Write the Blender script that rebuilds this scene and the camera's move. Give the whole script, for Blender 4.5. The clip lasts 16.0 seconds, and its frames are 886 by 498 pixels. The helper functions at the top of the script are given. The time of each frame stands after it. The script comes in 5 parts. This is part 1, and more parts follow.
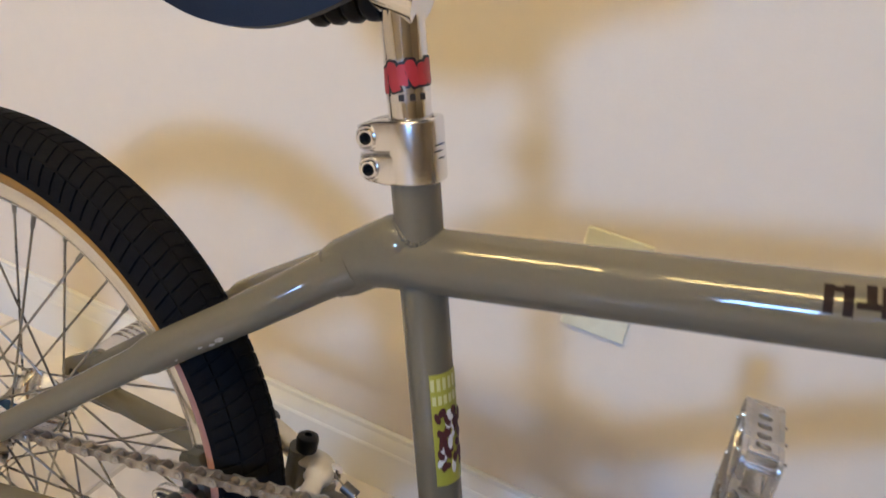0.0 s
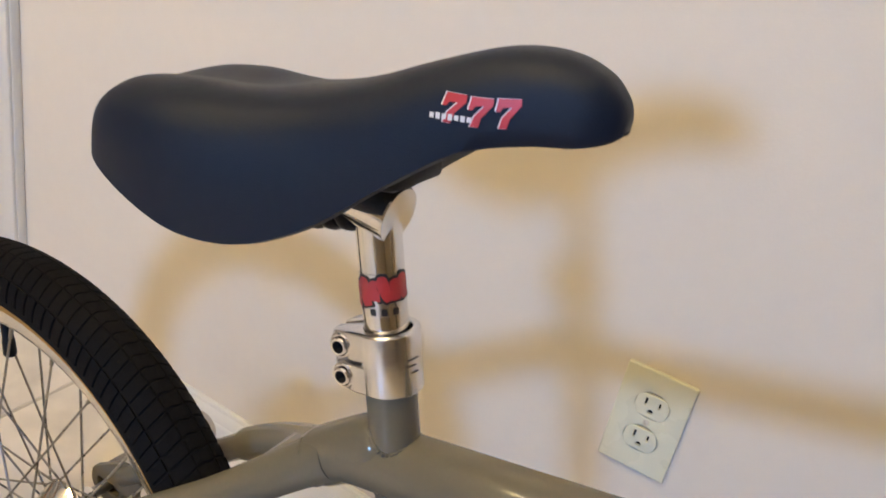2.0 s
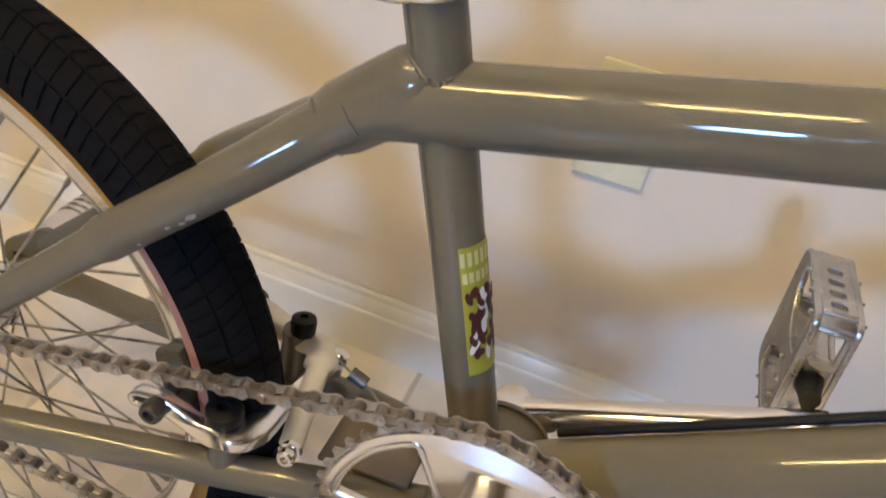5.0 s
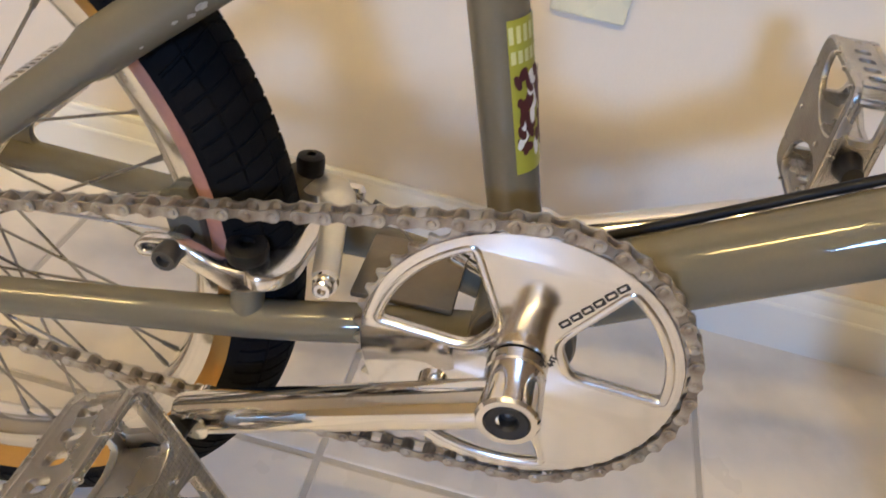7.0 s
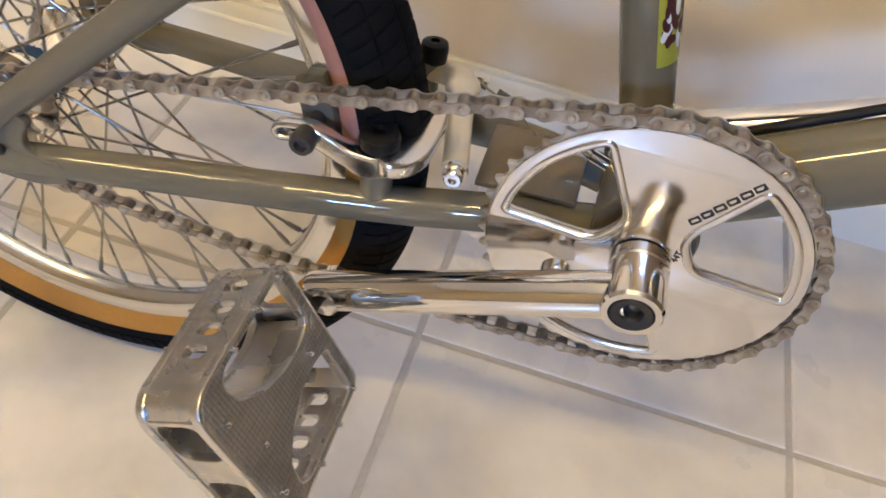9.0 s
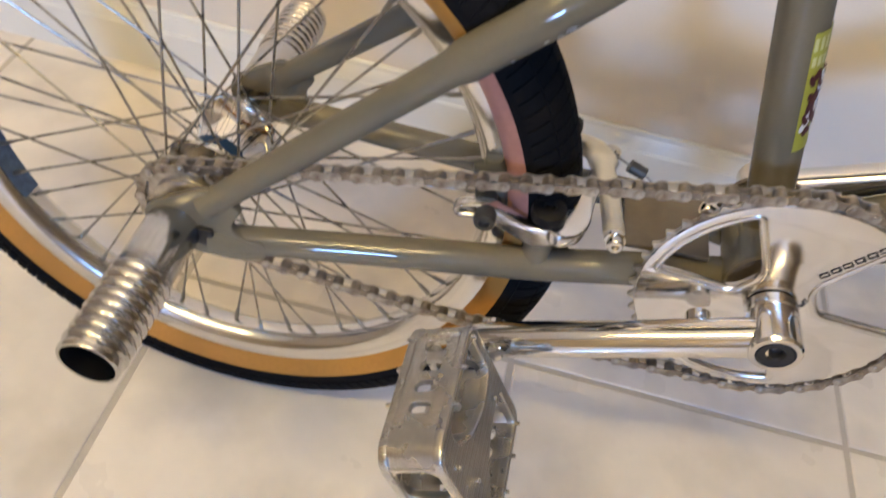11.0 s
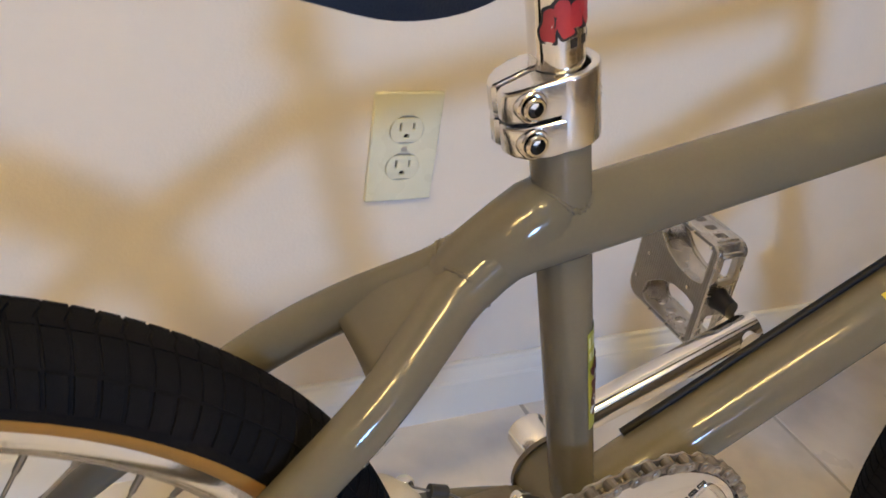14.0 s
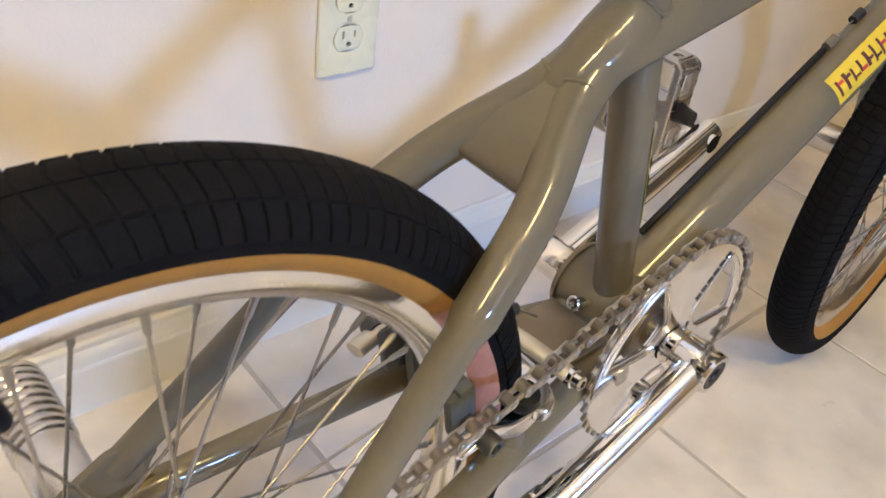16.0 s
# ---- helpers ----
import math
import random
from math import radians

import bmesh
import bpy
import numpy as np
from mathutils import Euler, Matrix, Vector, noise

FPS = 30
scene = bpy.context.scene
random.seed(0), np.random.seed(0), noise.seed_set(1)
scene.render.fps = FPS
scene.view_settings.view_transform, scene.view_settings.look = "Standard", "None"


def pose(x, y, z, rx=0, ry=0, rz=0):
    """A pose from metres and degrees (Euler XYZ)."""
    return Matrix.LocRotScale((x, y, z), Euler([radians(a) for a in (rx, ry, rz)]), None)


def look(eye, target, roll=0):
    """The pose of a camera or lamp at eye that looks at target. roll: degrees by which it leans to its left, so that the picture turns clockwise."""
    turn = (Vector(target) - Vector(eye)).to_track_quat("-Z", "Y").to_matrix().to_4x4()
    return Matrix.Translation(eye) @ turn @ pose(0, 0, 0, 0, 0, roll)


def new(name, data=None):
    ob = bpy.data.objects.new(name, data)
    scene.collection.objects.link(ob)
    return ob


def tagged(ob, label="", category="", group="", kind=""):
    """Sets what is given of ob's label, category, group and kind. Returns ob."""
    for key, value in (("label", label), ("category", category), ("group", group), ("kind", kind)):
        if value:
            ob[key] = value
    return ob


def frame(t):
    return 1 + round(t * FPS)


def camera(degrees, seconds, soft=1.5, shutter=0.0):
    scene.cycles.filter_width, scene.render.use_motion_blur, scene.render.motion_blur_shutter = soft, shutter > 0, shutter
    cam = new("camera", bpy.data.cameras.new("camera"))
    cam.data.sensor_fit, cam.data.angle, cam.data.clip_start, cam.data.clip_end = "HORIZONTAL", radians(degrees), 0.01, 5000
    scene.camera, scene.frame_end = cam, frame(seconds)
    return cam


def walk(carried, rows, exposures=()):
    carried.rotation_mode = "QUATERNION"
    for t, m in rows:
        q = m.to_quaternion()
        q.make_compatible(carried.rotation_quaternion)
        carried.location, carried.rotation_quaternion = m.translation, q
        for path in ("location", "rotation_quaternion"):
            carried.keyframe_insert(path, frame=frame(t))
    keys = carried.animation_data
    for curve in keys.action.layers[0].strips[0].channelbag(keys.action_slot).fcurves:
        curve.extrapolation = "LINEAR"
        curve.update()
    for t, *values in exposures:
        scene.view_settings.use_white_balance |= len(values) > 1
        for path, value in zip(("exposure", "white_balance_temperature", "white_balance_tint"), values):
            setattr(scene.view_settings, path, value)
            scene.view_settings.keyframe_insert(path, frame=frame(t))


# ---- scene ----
cam = camera(57.84, 16.0, soft=1.6, shutter=0.5)
PATH = [
    (0, (0.0880, -0.7738, 0.7118), (-0.1881, 0.0940, 0.2988), 12.56),
    (0.5, (0.1017, -0.7092, 0.7384), (-0.2621, 0.1083, 0.2919), 12.10),
    (1, (0.1134, -0.6858, 0.7572), (-0.3010, 0.1104, 0.3163), 10.17),
    (1.5, (0.1116, -0.6819, 0.7857), (-0.2970, 0.1180, 0.3462), 12.01),
    (2, (0.1048, -0.6932, 0.8143), (-0.2918, 0.1195, 0.3875), 12.30),
    (2.5, (0.0857, -0.7126, 0.8230), (-0.3064, 0.0979, 0.3877), 11.96),
    (3, (0.0507, -0.7458, 0.8090), (-0.2422, 0.1047, 0.3723), 11.10),
    (3.5, (0.0328, -0.7463, 0.7644), (-0.1804, 0.1144, 0.3021), 11.08),
    (4, (0.0434, -0.7160, 0.7163), (-0.1842, 0.1196, 0.2163), 9.20),
    (4.5, (0.0398, -0.6980, 0.6868), (-0.1711, 0.1171, 0.1472), 11.37),
    (7, (-0.0097, -0.7230, 0.5820), (-0.0636, 0.0589, -0.0391), 12.06),
    (7.5, (-0.0184, -0.7258, 0.5679), (-0.0862, 0.0331, -0.0797), 12.55),
    (8, (-0.0224, -0.7251, 0.5644), (-0.1135, -0.0147, -0.1334), 11.98),
    (10.5, (-0.1294, -0.7741, 0.6339), (-0.2147, -0.1155, -0.1138), 11.02),
    (11, (-0.1703, -0.7848, 0.6500), (-0.2068, -0.1099, -0.0870), 12.20),
    (11.5, (-0.1878, -0.7815, 0.7043), (-0.1850, -0.0723, -0.0007), 11.86),
    (12, (-0.1871, -0.7447, 0.7178), (-0.1311, -0.0317, 0.0189), 12.01),
    (12.5, (-0.1648, -0.6943, 0.7015), (-0.0518, 0.0609, 0.0558), 11.69),
    (13, (-0.1721, -0.6618, 0.6980), (0.0535, 0.1108, 0.1046), 11.46),
    (13.5, (-0.2358, -0.6706, 0.6834), (0.0933, 0.1231, 0.1719), 9.23),
    (14, (-0.2627, -0.6517, 0.6912), (0.1422, 0.1029, 0.1748), 9.75),
    (14.5, (-0.2581, -0.6218, 0.7078), (0.1525, 0.0926, 0.1413), 8.92),
    (15, (-0.2972, -0.6103, 0.7131), (0.1902, 0.0464, 0.1377), 10.09),
    (15.5, (-0.3772, -0.6060, 0.6847), (0.0704, -0.1545, 0.1991), 8.75),
    (16, (-0.4250, -0.6148, 0.6534), (0.0434, -0.1628, 0.1882), 9.98),
]
EXPOSURES = [(0, -0.03, 6650, 10), (2.5, -0.03, 6650, 10), (3.5, -0.15, 7000, 10.5), (4.5, -0.03, 6850, 10), (7, 0.19, 7000, 10), (8, 0.19, 6750, 10), (10.5, 0.18, 6550, 10), (11, 0.18, 6500, 10), (12, 0.10, 6500, 10), (12.5, 0.05, 6900, 11), (13, -0.01, 7250, 11), (13.5, -0.02, 6950, 11), (14, -0.02, 6900, 10.5), (15, 0.08, 6500, 10), (15.5, 0.14, 6300, 10), (16, 0.44, 6350, 10)]
walk(cam, [(t, look(eye, target, roll)) for t, eye, target, roll in PATH], EXPOSURES)

# world: daylight outside the closed room
world = bpy.data.worlds.new("world")
scene.world = world
world.use_nodes = True
wn = world.node_tree.nodes
sky = wn.new("ShaderNodeTexSky")
sky.sky_type, sky.sun_disc = "NISHITA", False
sky.sun_elevation, sky.sun_rotation = radians(40), radians(150)
wn["Background"].inputs["Strength"].default_value = 0.10
world.node_tree.links.new(sky.outputs[0], wn["Background"].inputs["Color"])

# the window's daylight, standing in its opening
WIN = dict(x0=-0.16, x1=0.16, z0=1.11, z1=1.39, y=-3.05)
day = bpy.data.lights.new("window_daylight", "AREA")
day.shape, day.size, day.size_y = "RECTANGLE", WIN["x1"] - WIN["x0"], WIN["z1"] - WIN["z0"]
day.energy, day.color = 45.0, (0.22, 0.47, 1.0)
day_ob = new("window_daylight", day)
day_ob.matrix_world = pose((WIN["x0"] + WIN["x1"]) / 2, WIN["y"] + 0.02, (WIN["z0"] + WIN["z1"]) / 2, 90, 0, 0)
BULB_STRENGTH = 139.0


# ---- materials ----
def material(name, color, rough=0.5, metal=0.0, coat=0.0, spread=0.12, scale=40.0, bump=0.0, bump_scale=200.0, stain=0.1, stain_scale=4.0, rough_spread=0.1, stain_color=None, spec=0.5):
    """A surface with grain at a fine scale, stains at a coarse one, uneven gloss and a fine relief."""
    m = bpy.data.materials.new(name)
    m.use_nodes = True
    nt = m.node_tree
    n, l = nt.nodes, nt.links
    b = n["Principled BSDF"]
    co = n.new("ShaderNodeTexCoord")
    fine, coarse = n.new("ShaderNodeTexNoise"), n.new("ShaderNodeTexNoise")
    fine.inputs["Scale"].default_value, fine.inputs["Detail"].default_value = scale, 5
    coarse.inputs["Scale"].default_value, coarse.inputs["Detail"].default_value = stain_scale, 4
    l.new(co.outputs["Object"], fine.inputs["Vector"])
    l.new(co.outputs["Object"], coarse.inputs["Vector"])
    ramp = n.new("ShaderNodeMix")
    ramp.data_type = "RGBA"
    ramp.inputs["A"].default_value = (*[c * (1 - spread) for c in color], 1)
    ramp.inputs["B"].default_value = (*[min(1, c * (1 + spread)) for c in color], 1)
    l.new(fine.outputs["Fac"], ramp.inputs["Factor"])
    st = n.new("ShaderNodeMix")
    st.data_type = "RGBA"
    sm = n.new("ShaderNodeMapRange")
    sm.inputs["From Min"].default_value, sm.inputs["From Max"].default_value = 0.45, 0.75
    sm.inputs["To Max"].default_value = min(1.0, stain * 4)
    l.new(coarse.outputs["Fac"], sm.inputs["Value"])
    l.new(sm.outputs[0], st.inputs["Factor"])
    l.new(ramp.outputs["Result"], st.inputs["A"])
    sc = stain_color or [c * (1 - stain) for c in color]
    st.inputs["B"].default_value = (*sc, 1)
    l.new(st.outputs["Result"], b.inputs["Base Color"])
    rm = n.new("ShaderNodeMapRange")
    rm.inputs["To Min"].default_value, rm.inputs["To Max"].default_value = max(0.02, rough - rough_spread), min(1, rough + rough_spread)
    l.new(coarse.outputs["Fac"], rm.inputs["Value"])
    l.new(rm.outputs[0], b.inputs["Roughness"])
    b.inputs["Metallic"].default_value = metal
    b.inputs["Coat Weight"].default_value, b.inputs["Coat Roughness"].default_value = coat, 0.05
    b.inputs["Specular IOR Level"].default_value = spec
    if bump:
        bn, bt = n.new("ShaderNodeBump"), n.new("ShaderNodeTexNoise")
        bt.inputs["Scale"].default_value, bt.inputs["Detail"].default_value = bump_scale, 3
        l.new(co.outputs["Object"], bt.inputs["Vector"])
        bn.inputs["Strength"].default_value, bn.inputs["Distance"].default_value = bump, 0.001
        l.new(bt.outputs["Fac"], bn.inputs["Height"])
        l.new(bn.outputs["Normal"], b.inputs["Normal"])
    return m


def glow(name, color, strength):
    m = bpy.data.materials.new(name)
    m.use_nodes = True
    b = m.node_tree.nodes["Principled BSDF"]
    b.inputs["Emission Color"].default_value, b.inputs["Emission Strength"].default_value = (*color, 1), strength
    return m


PAINT = material("olive_grey_paint", (0.141, 0.125, 0.090), 0.60, 0.0, 0.8, 0.05, 400, 0.012, 900, 0.12, 14, 0.06, spec=0.05)
CHROME = material("chrome", (0.80, 0.77, 0.72), 0.09, 1.0, 0, 0.03, 60, 0.03, 300, 0.10, 25, 0.05)
ALLOY = material("polished_alloy", (0.78, 0.77, 0.76), 0.20, 1.0, 0, 0.04, 120, 0.06, 700, 0.08, 20, 0.06)
RING_ALLOY = material("bright_alloy_plate", (0.83, 0.83, 0.85), 0.125, 1.0, 0, 0.03, 90, 0.015, 500, 0.06, 18, 0.05)
RIM_ALLOY = material("satin_rim_alloy", (0.72, 0.71, 0.69), 0.17, 1.0, 0, 0.05, 120, 0.06, 500, 0.15, 12, 0.08)
PEDAL = material("worn_pedal_alloy", (0.62, 0.60, 0.565), 0.27, 1.0, 0, 0.15, 180, 0.25, 1200, 0.25, 40, 0.12)
KNURL = material("grey_knurled_alloy", (0.31, 0.29, 0.255), 0.40, 0.80, 0, 0.15, 180, 0, 1, 0.25, 40, 0.1)
CHAIN = material("oily_chain_steel", (0.55, 0.52, 0.465), 0.36, 0.9, 0, 0.25, 300, 0.3, 900, 0.25, 60, 0.1, stain_color=(0.16, 0.11, 0.07))
# For inner links: the dark gaps of the chain are put into their colour.
CHAIN_DARK = material("oily_chain_steel_dark", (0.36, 0.315, 0.26), 0.38, 0.85, 0, 0.25, 300, 0.3, 900, 0.35, 60, 0.1, stain_color=(0.08, 0.055, 0.035))
PEGSTEEL = material("satin_peg_steel", (0.62, 0.605, 0.58), 0.16, 1.0, 0, 0.10, 150, 0.1, 700, 0.20, 20, 0.08)
SPOKE = material("dull_spoke_steel", (0.40, 0.38, 0.345), 0.28, 1.0, 0, 0.15, 200, 0, 1, 0.3, 20, 0.1)
BOLT = material("dark_bolt_steel", (0.10, 0.10, 0.10), 0.40, 0.8, 0, 0.2, 200, 0.2, 600, 0.2, 60)
BLACK_STEEL = material("black_bolt", (0.015, 0.015, 0.016), 0.45, 0.2, 0, 0.3, 200, 0.2, 600, 0.2, 60)
TREAD = material("black_tread_rubber", (0.0066, 0.0067, 0.0077), 0.76, 0, 0, 0.3, 250, 0.4, 1500, 0.35, 9, 0.12, spec=0.07)
TAN = material("tan_sidewall_rubber", (0.40, 0.195, 0.042), 0.60, 0, 0, 0.12, 250, 0.3, 1500, 0.25, 10, 0.1, spec=0.25)
PINKLABEL = material("faded_pink_sidewall_label", (0.42, 0.20, 0.16), 0.55, 0, 0, 0.15, 250, 0.2, 900, 0.2, 40)
# Tinted blue: the daylight on the saddle's flank is put into this colour.
VINYL = material("black_saddle_vinyl", (0.0086, 0.0145, 0.0285), 0.42, 0, 0, 0.15, 500, 0.3, 1400, 0.15, 6, 0.06, spec=0.20)
PLASTIC = material("black_plastic", (0.0085, 0.0085, 0.009), 0.42, 0, 0, 0.2, 200, 0.3, 900, 0.2, 30, spec=0.18)
GREYRUBBER = material("grey_brake_rubber", (0.085, 0.088, 0.082), 0.6, 0, 0, 0.2, 200, 0.3, 900, 0.2, 30)
BLUE = material("blue_anodised_alloy", (0.03, 0.07, 0.14), 0.3, 0.9, 0, 0.1, 200, 0, 1, 0.2, 40)
RIMBLUE = material("blue_rim_tape_label", (0.05, 0.09, 0.16), 0.5, 0, 0, 0.7, 260, 0, 1, 0.3, 90)
CREAMALLOY = material("dull_cream_alloy", (0.72, 0.66, 0.54), 0.40, 0.75, 0, 0.08, 200, 0.2, 700, 0.15, 40)
BRONZE = material("dull_bronze_steel", (0.17, 0.135, 0.09), 0.35, 0.5, 0.2, 0.12, 200, 0.2, 700, 0.2, 30)
RED = material("red_print", (0.50, 0.035, 0.04), 0.4, 0, 0.2, 0.05, 300)
WHITEPRINT = material("white_print", (0.75, 0.75, 0.74), 0.4, 0, 0.2, 0.04, 300)
BLACKPRINT = material("black_print", (0.02, 0.017, 0.016), 0.4, 0, 0.2, 0.1, 300)
MAROON = material("maroon_print", (0.075, 0.014, 0.016), 0.5, 0, 0.0, 0.15, 300)
DARKINK = material("dark_brown_print", (0.016, 0.009, 0.008), 0.6, 0, 0.0, 0.15, 300, spec=0.1)
LIME = material("lime_yellow_sticker", (0.37, 0.36, 0.045), 0.40, 0, 0.3, 0.05, 300, 0, 1, 0.1, 60)
SCUFF = material("scuffed_grey_paint", (0.34, 0.325, 0.29), 0.6, 0, 0, 0.3, 900, 0.3, 900, 0.3, 400)
LIMEWHITE = material("pale_lime_print", (0.60, 0.60, 0.30), 0.40, 0, 0.3, 0.05, 300)
YELLOW = material("yellow_sticker", (0.66, 0.50, 0.04), 0.35, 0, 0.3, 0.05, 300, 0, 1, 0.1, 60)
WALLPAINT = material("cream_wall_paint", (0.80, 0.735, 0.665), 0.85, 0, 0, 0.02, 60, 0.25, 260, 0.03, 2.5, 0.06, spec=0.10)
# Added darker tone for unseen walls, to deepen reflections and cut bounce light.
TAUPE = material("taupe_wall_paint", (0.36, 0.31, 0.26), 0.62, 0, 0, 0.02, 60, 0.25, 260, 0.03, 2.5, 0.06, spec=0.35)
TRIMPAINT = material("white_trim_paint", (0.80, 0.79, 0.76), 0.33, 0, 0, 0.02, 40, 0.08, 120, 0.05, 5, 0.06)
IVORY = material("ivory_plastic", (0.76, 0.75, 0.60), 0.28, 0, 0, 0.01, 60, 0.02, 300, 0.02, 20, 0.04)
# Near-black for recesses: their shade is put into the colour.
RECESS_SHADE = material("recess_shade", (0.012, 0.011, 0.010), 0.7, spec=0.1)
GROUT = material("grey_brown_grout", (0.53, 0.485, 0.43), 0.85, 0, 0, 0.12, 150, 0.6, 400, 0.2, 6)
CEILPAINT = material("white_ceiling_paint", (0.82, 0.80, 0.76), 0.8, 0, 0, 0.02, 50, 0.4, 150, 0.03, 2)
DOORPAINT = material("grey_brown_door_paint", (0.30, 0.26, 0.23), 0.45, 0, 0, 0.05, 30, 0.1, 120, 0.1, 3)
BULBGLOW = glow("lamp_bulb_glow", (1.0, 0.735, 0.285), BULB_STRENGTH)


def knurl_relief(m, pitch=0.0026):
    """Small pyramids in rows, cut into the face."""
    n, l = m.node_tree.nodes, m.node_tree.links
    co, vo, bu = n.new("ShaderNodeTexCoord"), n.new("ShaderNodeTexVoronoi"), n.new("ShaderNodeBump")
    vo.inputs["Scale"].default_value, vo.inputs["Randomness"].default_value = 1 / pitch, 0.0
    l.new(co.outputs["Object"], vo.inputs["Vector"])
    bu.invert = True
    bu.inputs["Strength"].default_value, bu.inputs["Distance"].default_value = 0.8, 0.0022
    l.new(vo.outputs["Distance"], bu.inputs["Height"])
    l.new(bu.outputs["Normal"], n["Principled BSDF"].inputs["Normal"])


knurl_relief(KNURL)


def tile_material():
    """Beige glazed tile: cloudy pattern, a shade of its own for each tile."""
    m = material("beige_floor_tile", (0.76, 0.705, 0.645), 0.30, 0, 0, 0.09, 22, 0.12, 60, 0.26, 9, 0.10, spec=0.5)
    n, l = m.node_tree.nodes, m.node_tree.links
    b = n["Principled BSDF"]
    src = b.inputs["Base Color"].links[0].from_socket
    info = n.new("ShaderNodeObjectInfo")
    hue = n.new("ShaderNodeHueSaturation")
    mr = n.new("ShaderNodeMapRange")
    mr.inputs["To Min"].default_value, mr.inputs["To Max"].default_value = 0.93, 1.05
    l.new(info.outputs["Random"], mr.inputs["Value"])
    l.new(mr.outputs[0], hue.inputs["Value"])
    l.new(src, hue.inputs["Color"])
    l.new(hue.outputs[0], b.inputs["Base Color"])
    return m


TILE = tile_material()

# ---- mesh helpers ----
PLACE = {}


def thing(name, at, label, category, group="", kind=""):
    ob = new(name)
    ob.empty_display_size = 0.05
    ob.location = at
    PLACE[ob.name] = Matrix.Translation(at)
    return tagged(ob, label, category, group, kind)


def make(name, verts, faces, mat, smooth=True, edge=40):
    """A mesh from verts and faces, shaded smooth below the edge angle."""
    me = bpy.data.meshes.new(name)
    me.from_pydata([tuple(v) for v in verts], [], [tuple(f) for f in faces])
    me.validate()
    bm = bmesh.new()
    bm.from_mesh(me)
    bmesh.ops.remove_doubles(bm, verts=bm.verts, dist=2e-6)
    bmesh.ops.recalc_face_normals(bm, faces=bm.faces)
    for f in bm.faces:
        f.smooth = smooth
    if smooth:
        for e in bm.edges:
            if len(e.link_faces) == 2 and e.calc_face_angle(0) > radians(edge):
                e.smooth = False
    bm.to_mesh(me)
    bm.free()
    me.materials.append(mat)
    return me


def hang(ob, parent, m=None):
    """Puts ob under parent, at the world pose m."""
    m = m or Matrix.Identity(4)
    PLACE[ob.name] = m
    if parent:
        ob.parent = parent
        ob.matrix_parent_inverse = PLACE[parent.name].inverted()
    ob.matrix_basis = m
    return ob


def part(name, me, parent, label="", m=None):
    ob = hang(new(name, me), parent, m)
    if label:
        ob["label"] = label
    return ob


def join(*pieces):
    """Several (verts, faces) as one."""
    V, F = [], []
    for v, f in pieces:
        o = len(V)
        V += [tuple(p) for p in v]
        F += [tuple(i + o for i in q) for q in f]
    return V, F


def moved(piece, m):
    v, f = piece
    return [tuple(m @ Vector(p)) for p in v], f


def tube(points, radii, seg=20, caps=True, flat=1.0, up=None):
    """A round (or flattened) tube along points."""
    pts = [Vector(p) for p in points]
    if not hasattr(radii, "__len__"):
        radii = [radii] * len(pts)
    V, F = [], []
    ref = Vector(up) if up else None
    for i, p in enumerate(pts):
        d = (pts[min(i + 1, len(pts) - 1)] - pts[max(i - 1, 0)]).normalized()
        if ref is None:
            ref = Vector((0, 0, 1)) if abs(d.z) < 0.9 else Vector((1, 0, 0))
        a = (ref - d * ref.dot(d)).normalized()
        b = d.cross(a)
        if not up:
            ref = a
        for k in range(seg):
            w = 2 * math.pi * k / seg
            V.append(p + radii[i] * (math.cos(w) * flat * a + math.sin(w) * b))
    n = len(pts)
    for i in range(n - 1):
        for k in range(seg):
            k2 = (k + 1) % seg
            F.append((i * seg + k, i * seg + k2, (i + 1) * seg + k2, (i + 1) * seg + k))
    if caps:
        F.append(tuple(range(seg))[::-1])
        F.append(tuple((n - 1) * seg + k for k in range(seg)))
    return V, F


def bend(points, r=0.02, steps=6):
    """A polyline with its inner corners rounded off."""
    pts = [Vector(p) for p in points]
    out = [pts[0]]
    for a, b, c in zip(pts, pts[1:], pts[2:]):
        u, v = (a - b), (c - b)
        k = min(r, u.length * 0.45, v.length * 0.45)
        p, q = b + u.normalized() * k, b + v.normalized() * k
        for i in range(steps + 1):
            s = i / steps
            out.append(p * (1 - s) ** 2 + b * 2 * s * (1 - s) + q * s * s)
    return out + [pts[-1]]


def lathe(profile, centre, axis, seg=48, closed=False):
    """Turns (along, radius) pairs round an axis through centre."""
    c, d = Vector(centre), Vector(axis).normalized()
    a = (Vector((1, 0, 0)) - d * d.x).normalized() if abs(d.x) < 0.9 else (Vector((0, 0, 1)) - d * d.z).normalized()
    b = d.cross(a)
    V, F, n = [], [], len(profile)
    for s, r in profile:
        for k in range(seg):
            w = 2 * math.pi * k / seg
            V.append(c + d * s + (a * math.cos(w) + b * math.sin(w)) * max(r, 1e-5))
    for i in range(n if closed else n - 1):
        j = (i + 1) % n
        for k in range(seg):
            k2 = (k + 1) % seg
            F.append((i * seg + k, i * seg + k2, j * seg + k2, j * seg + k))
    return V, F


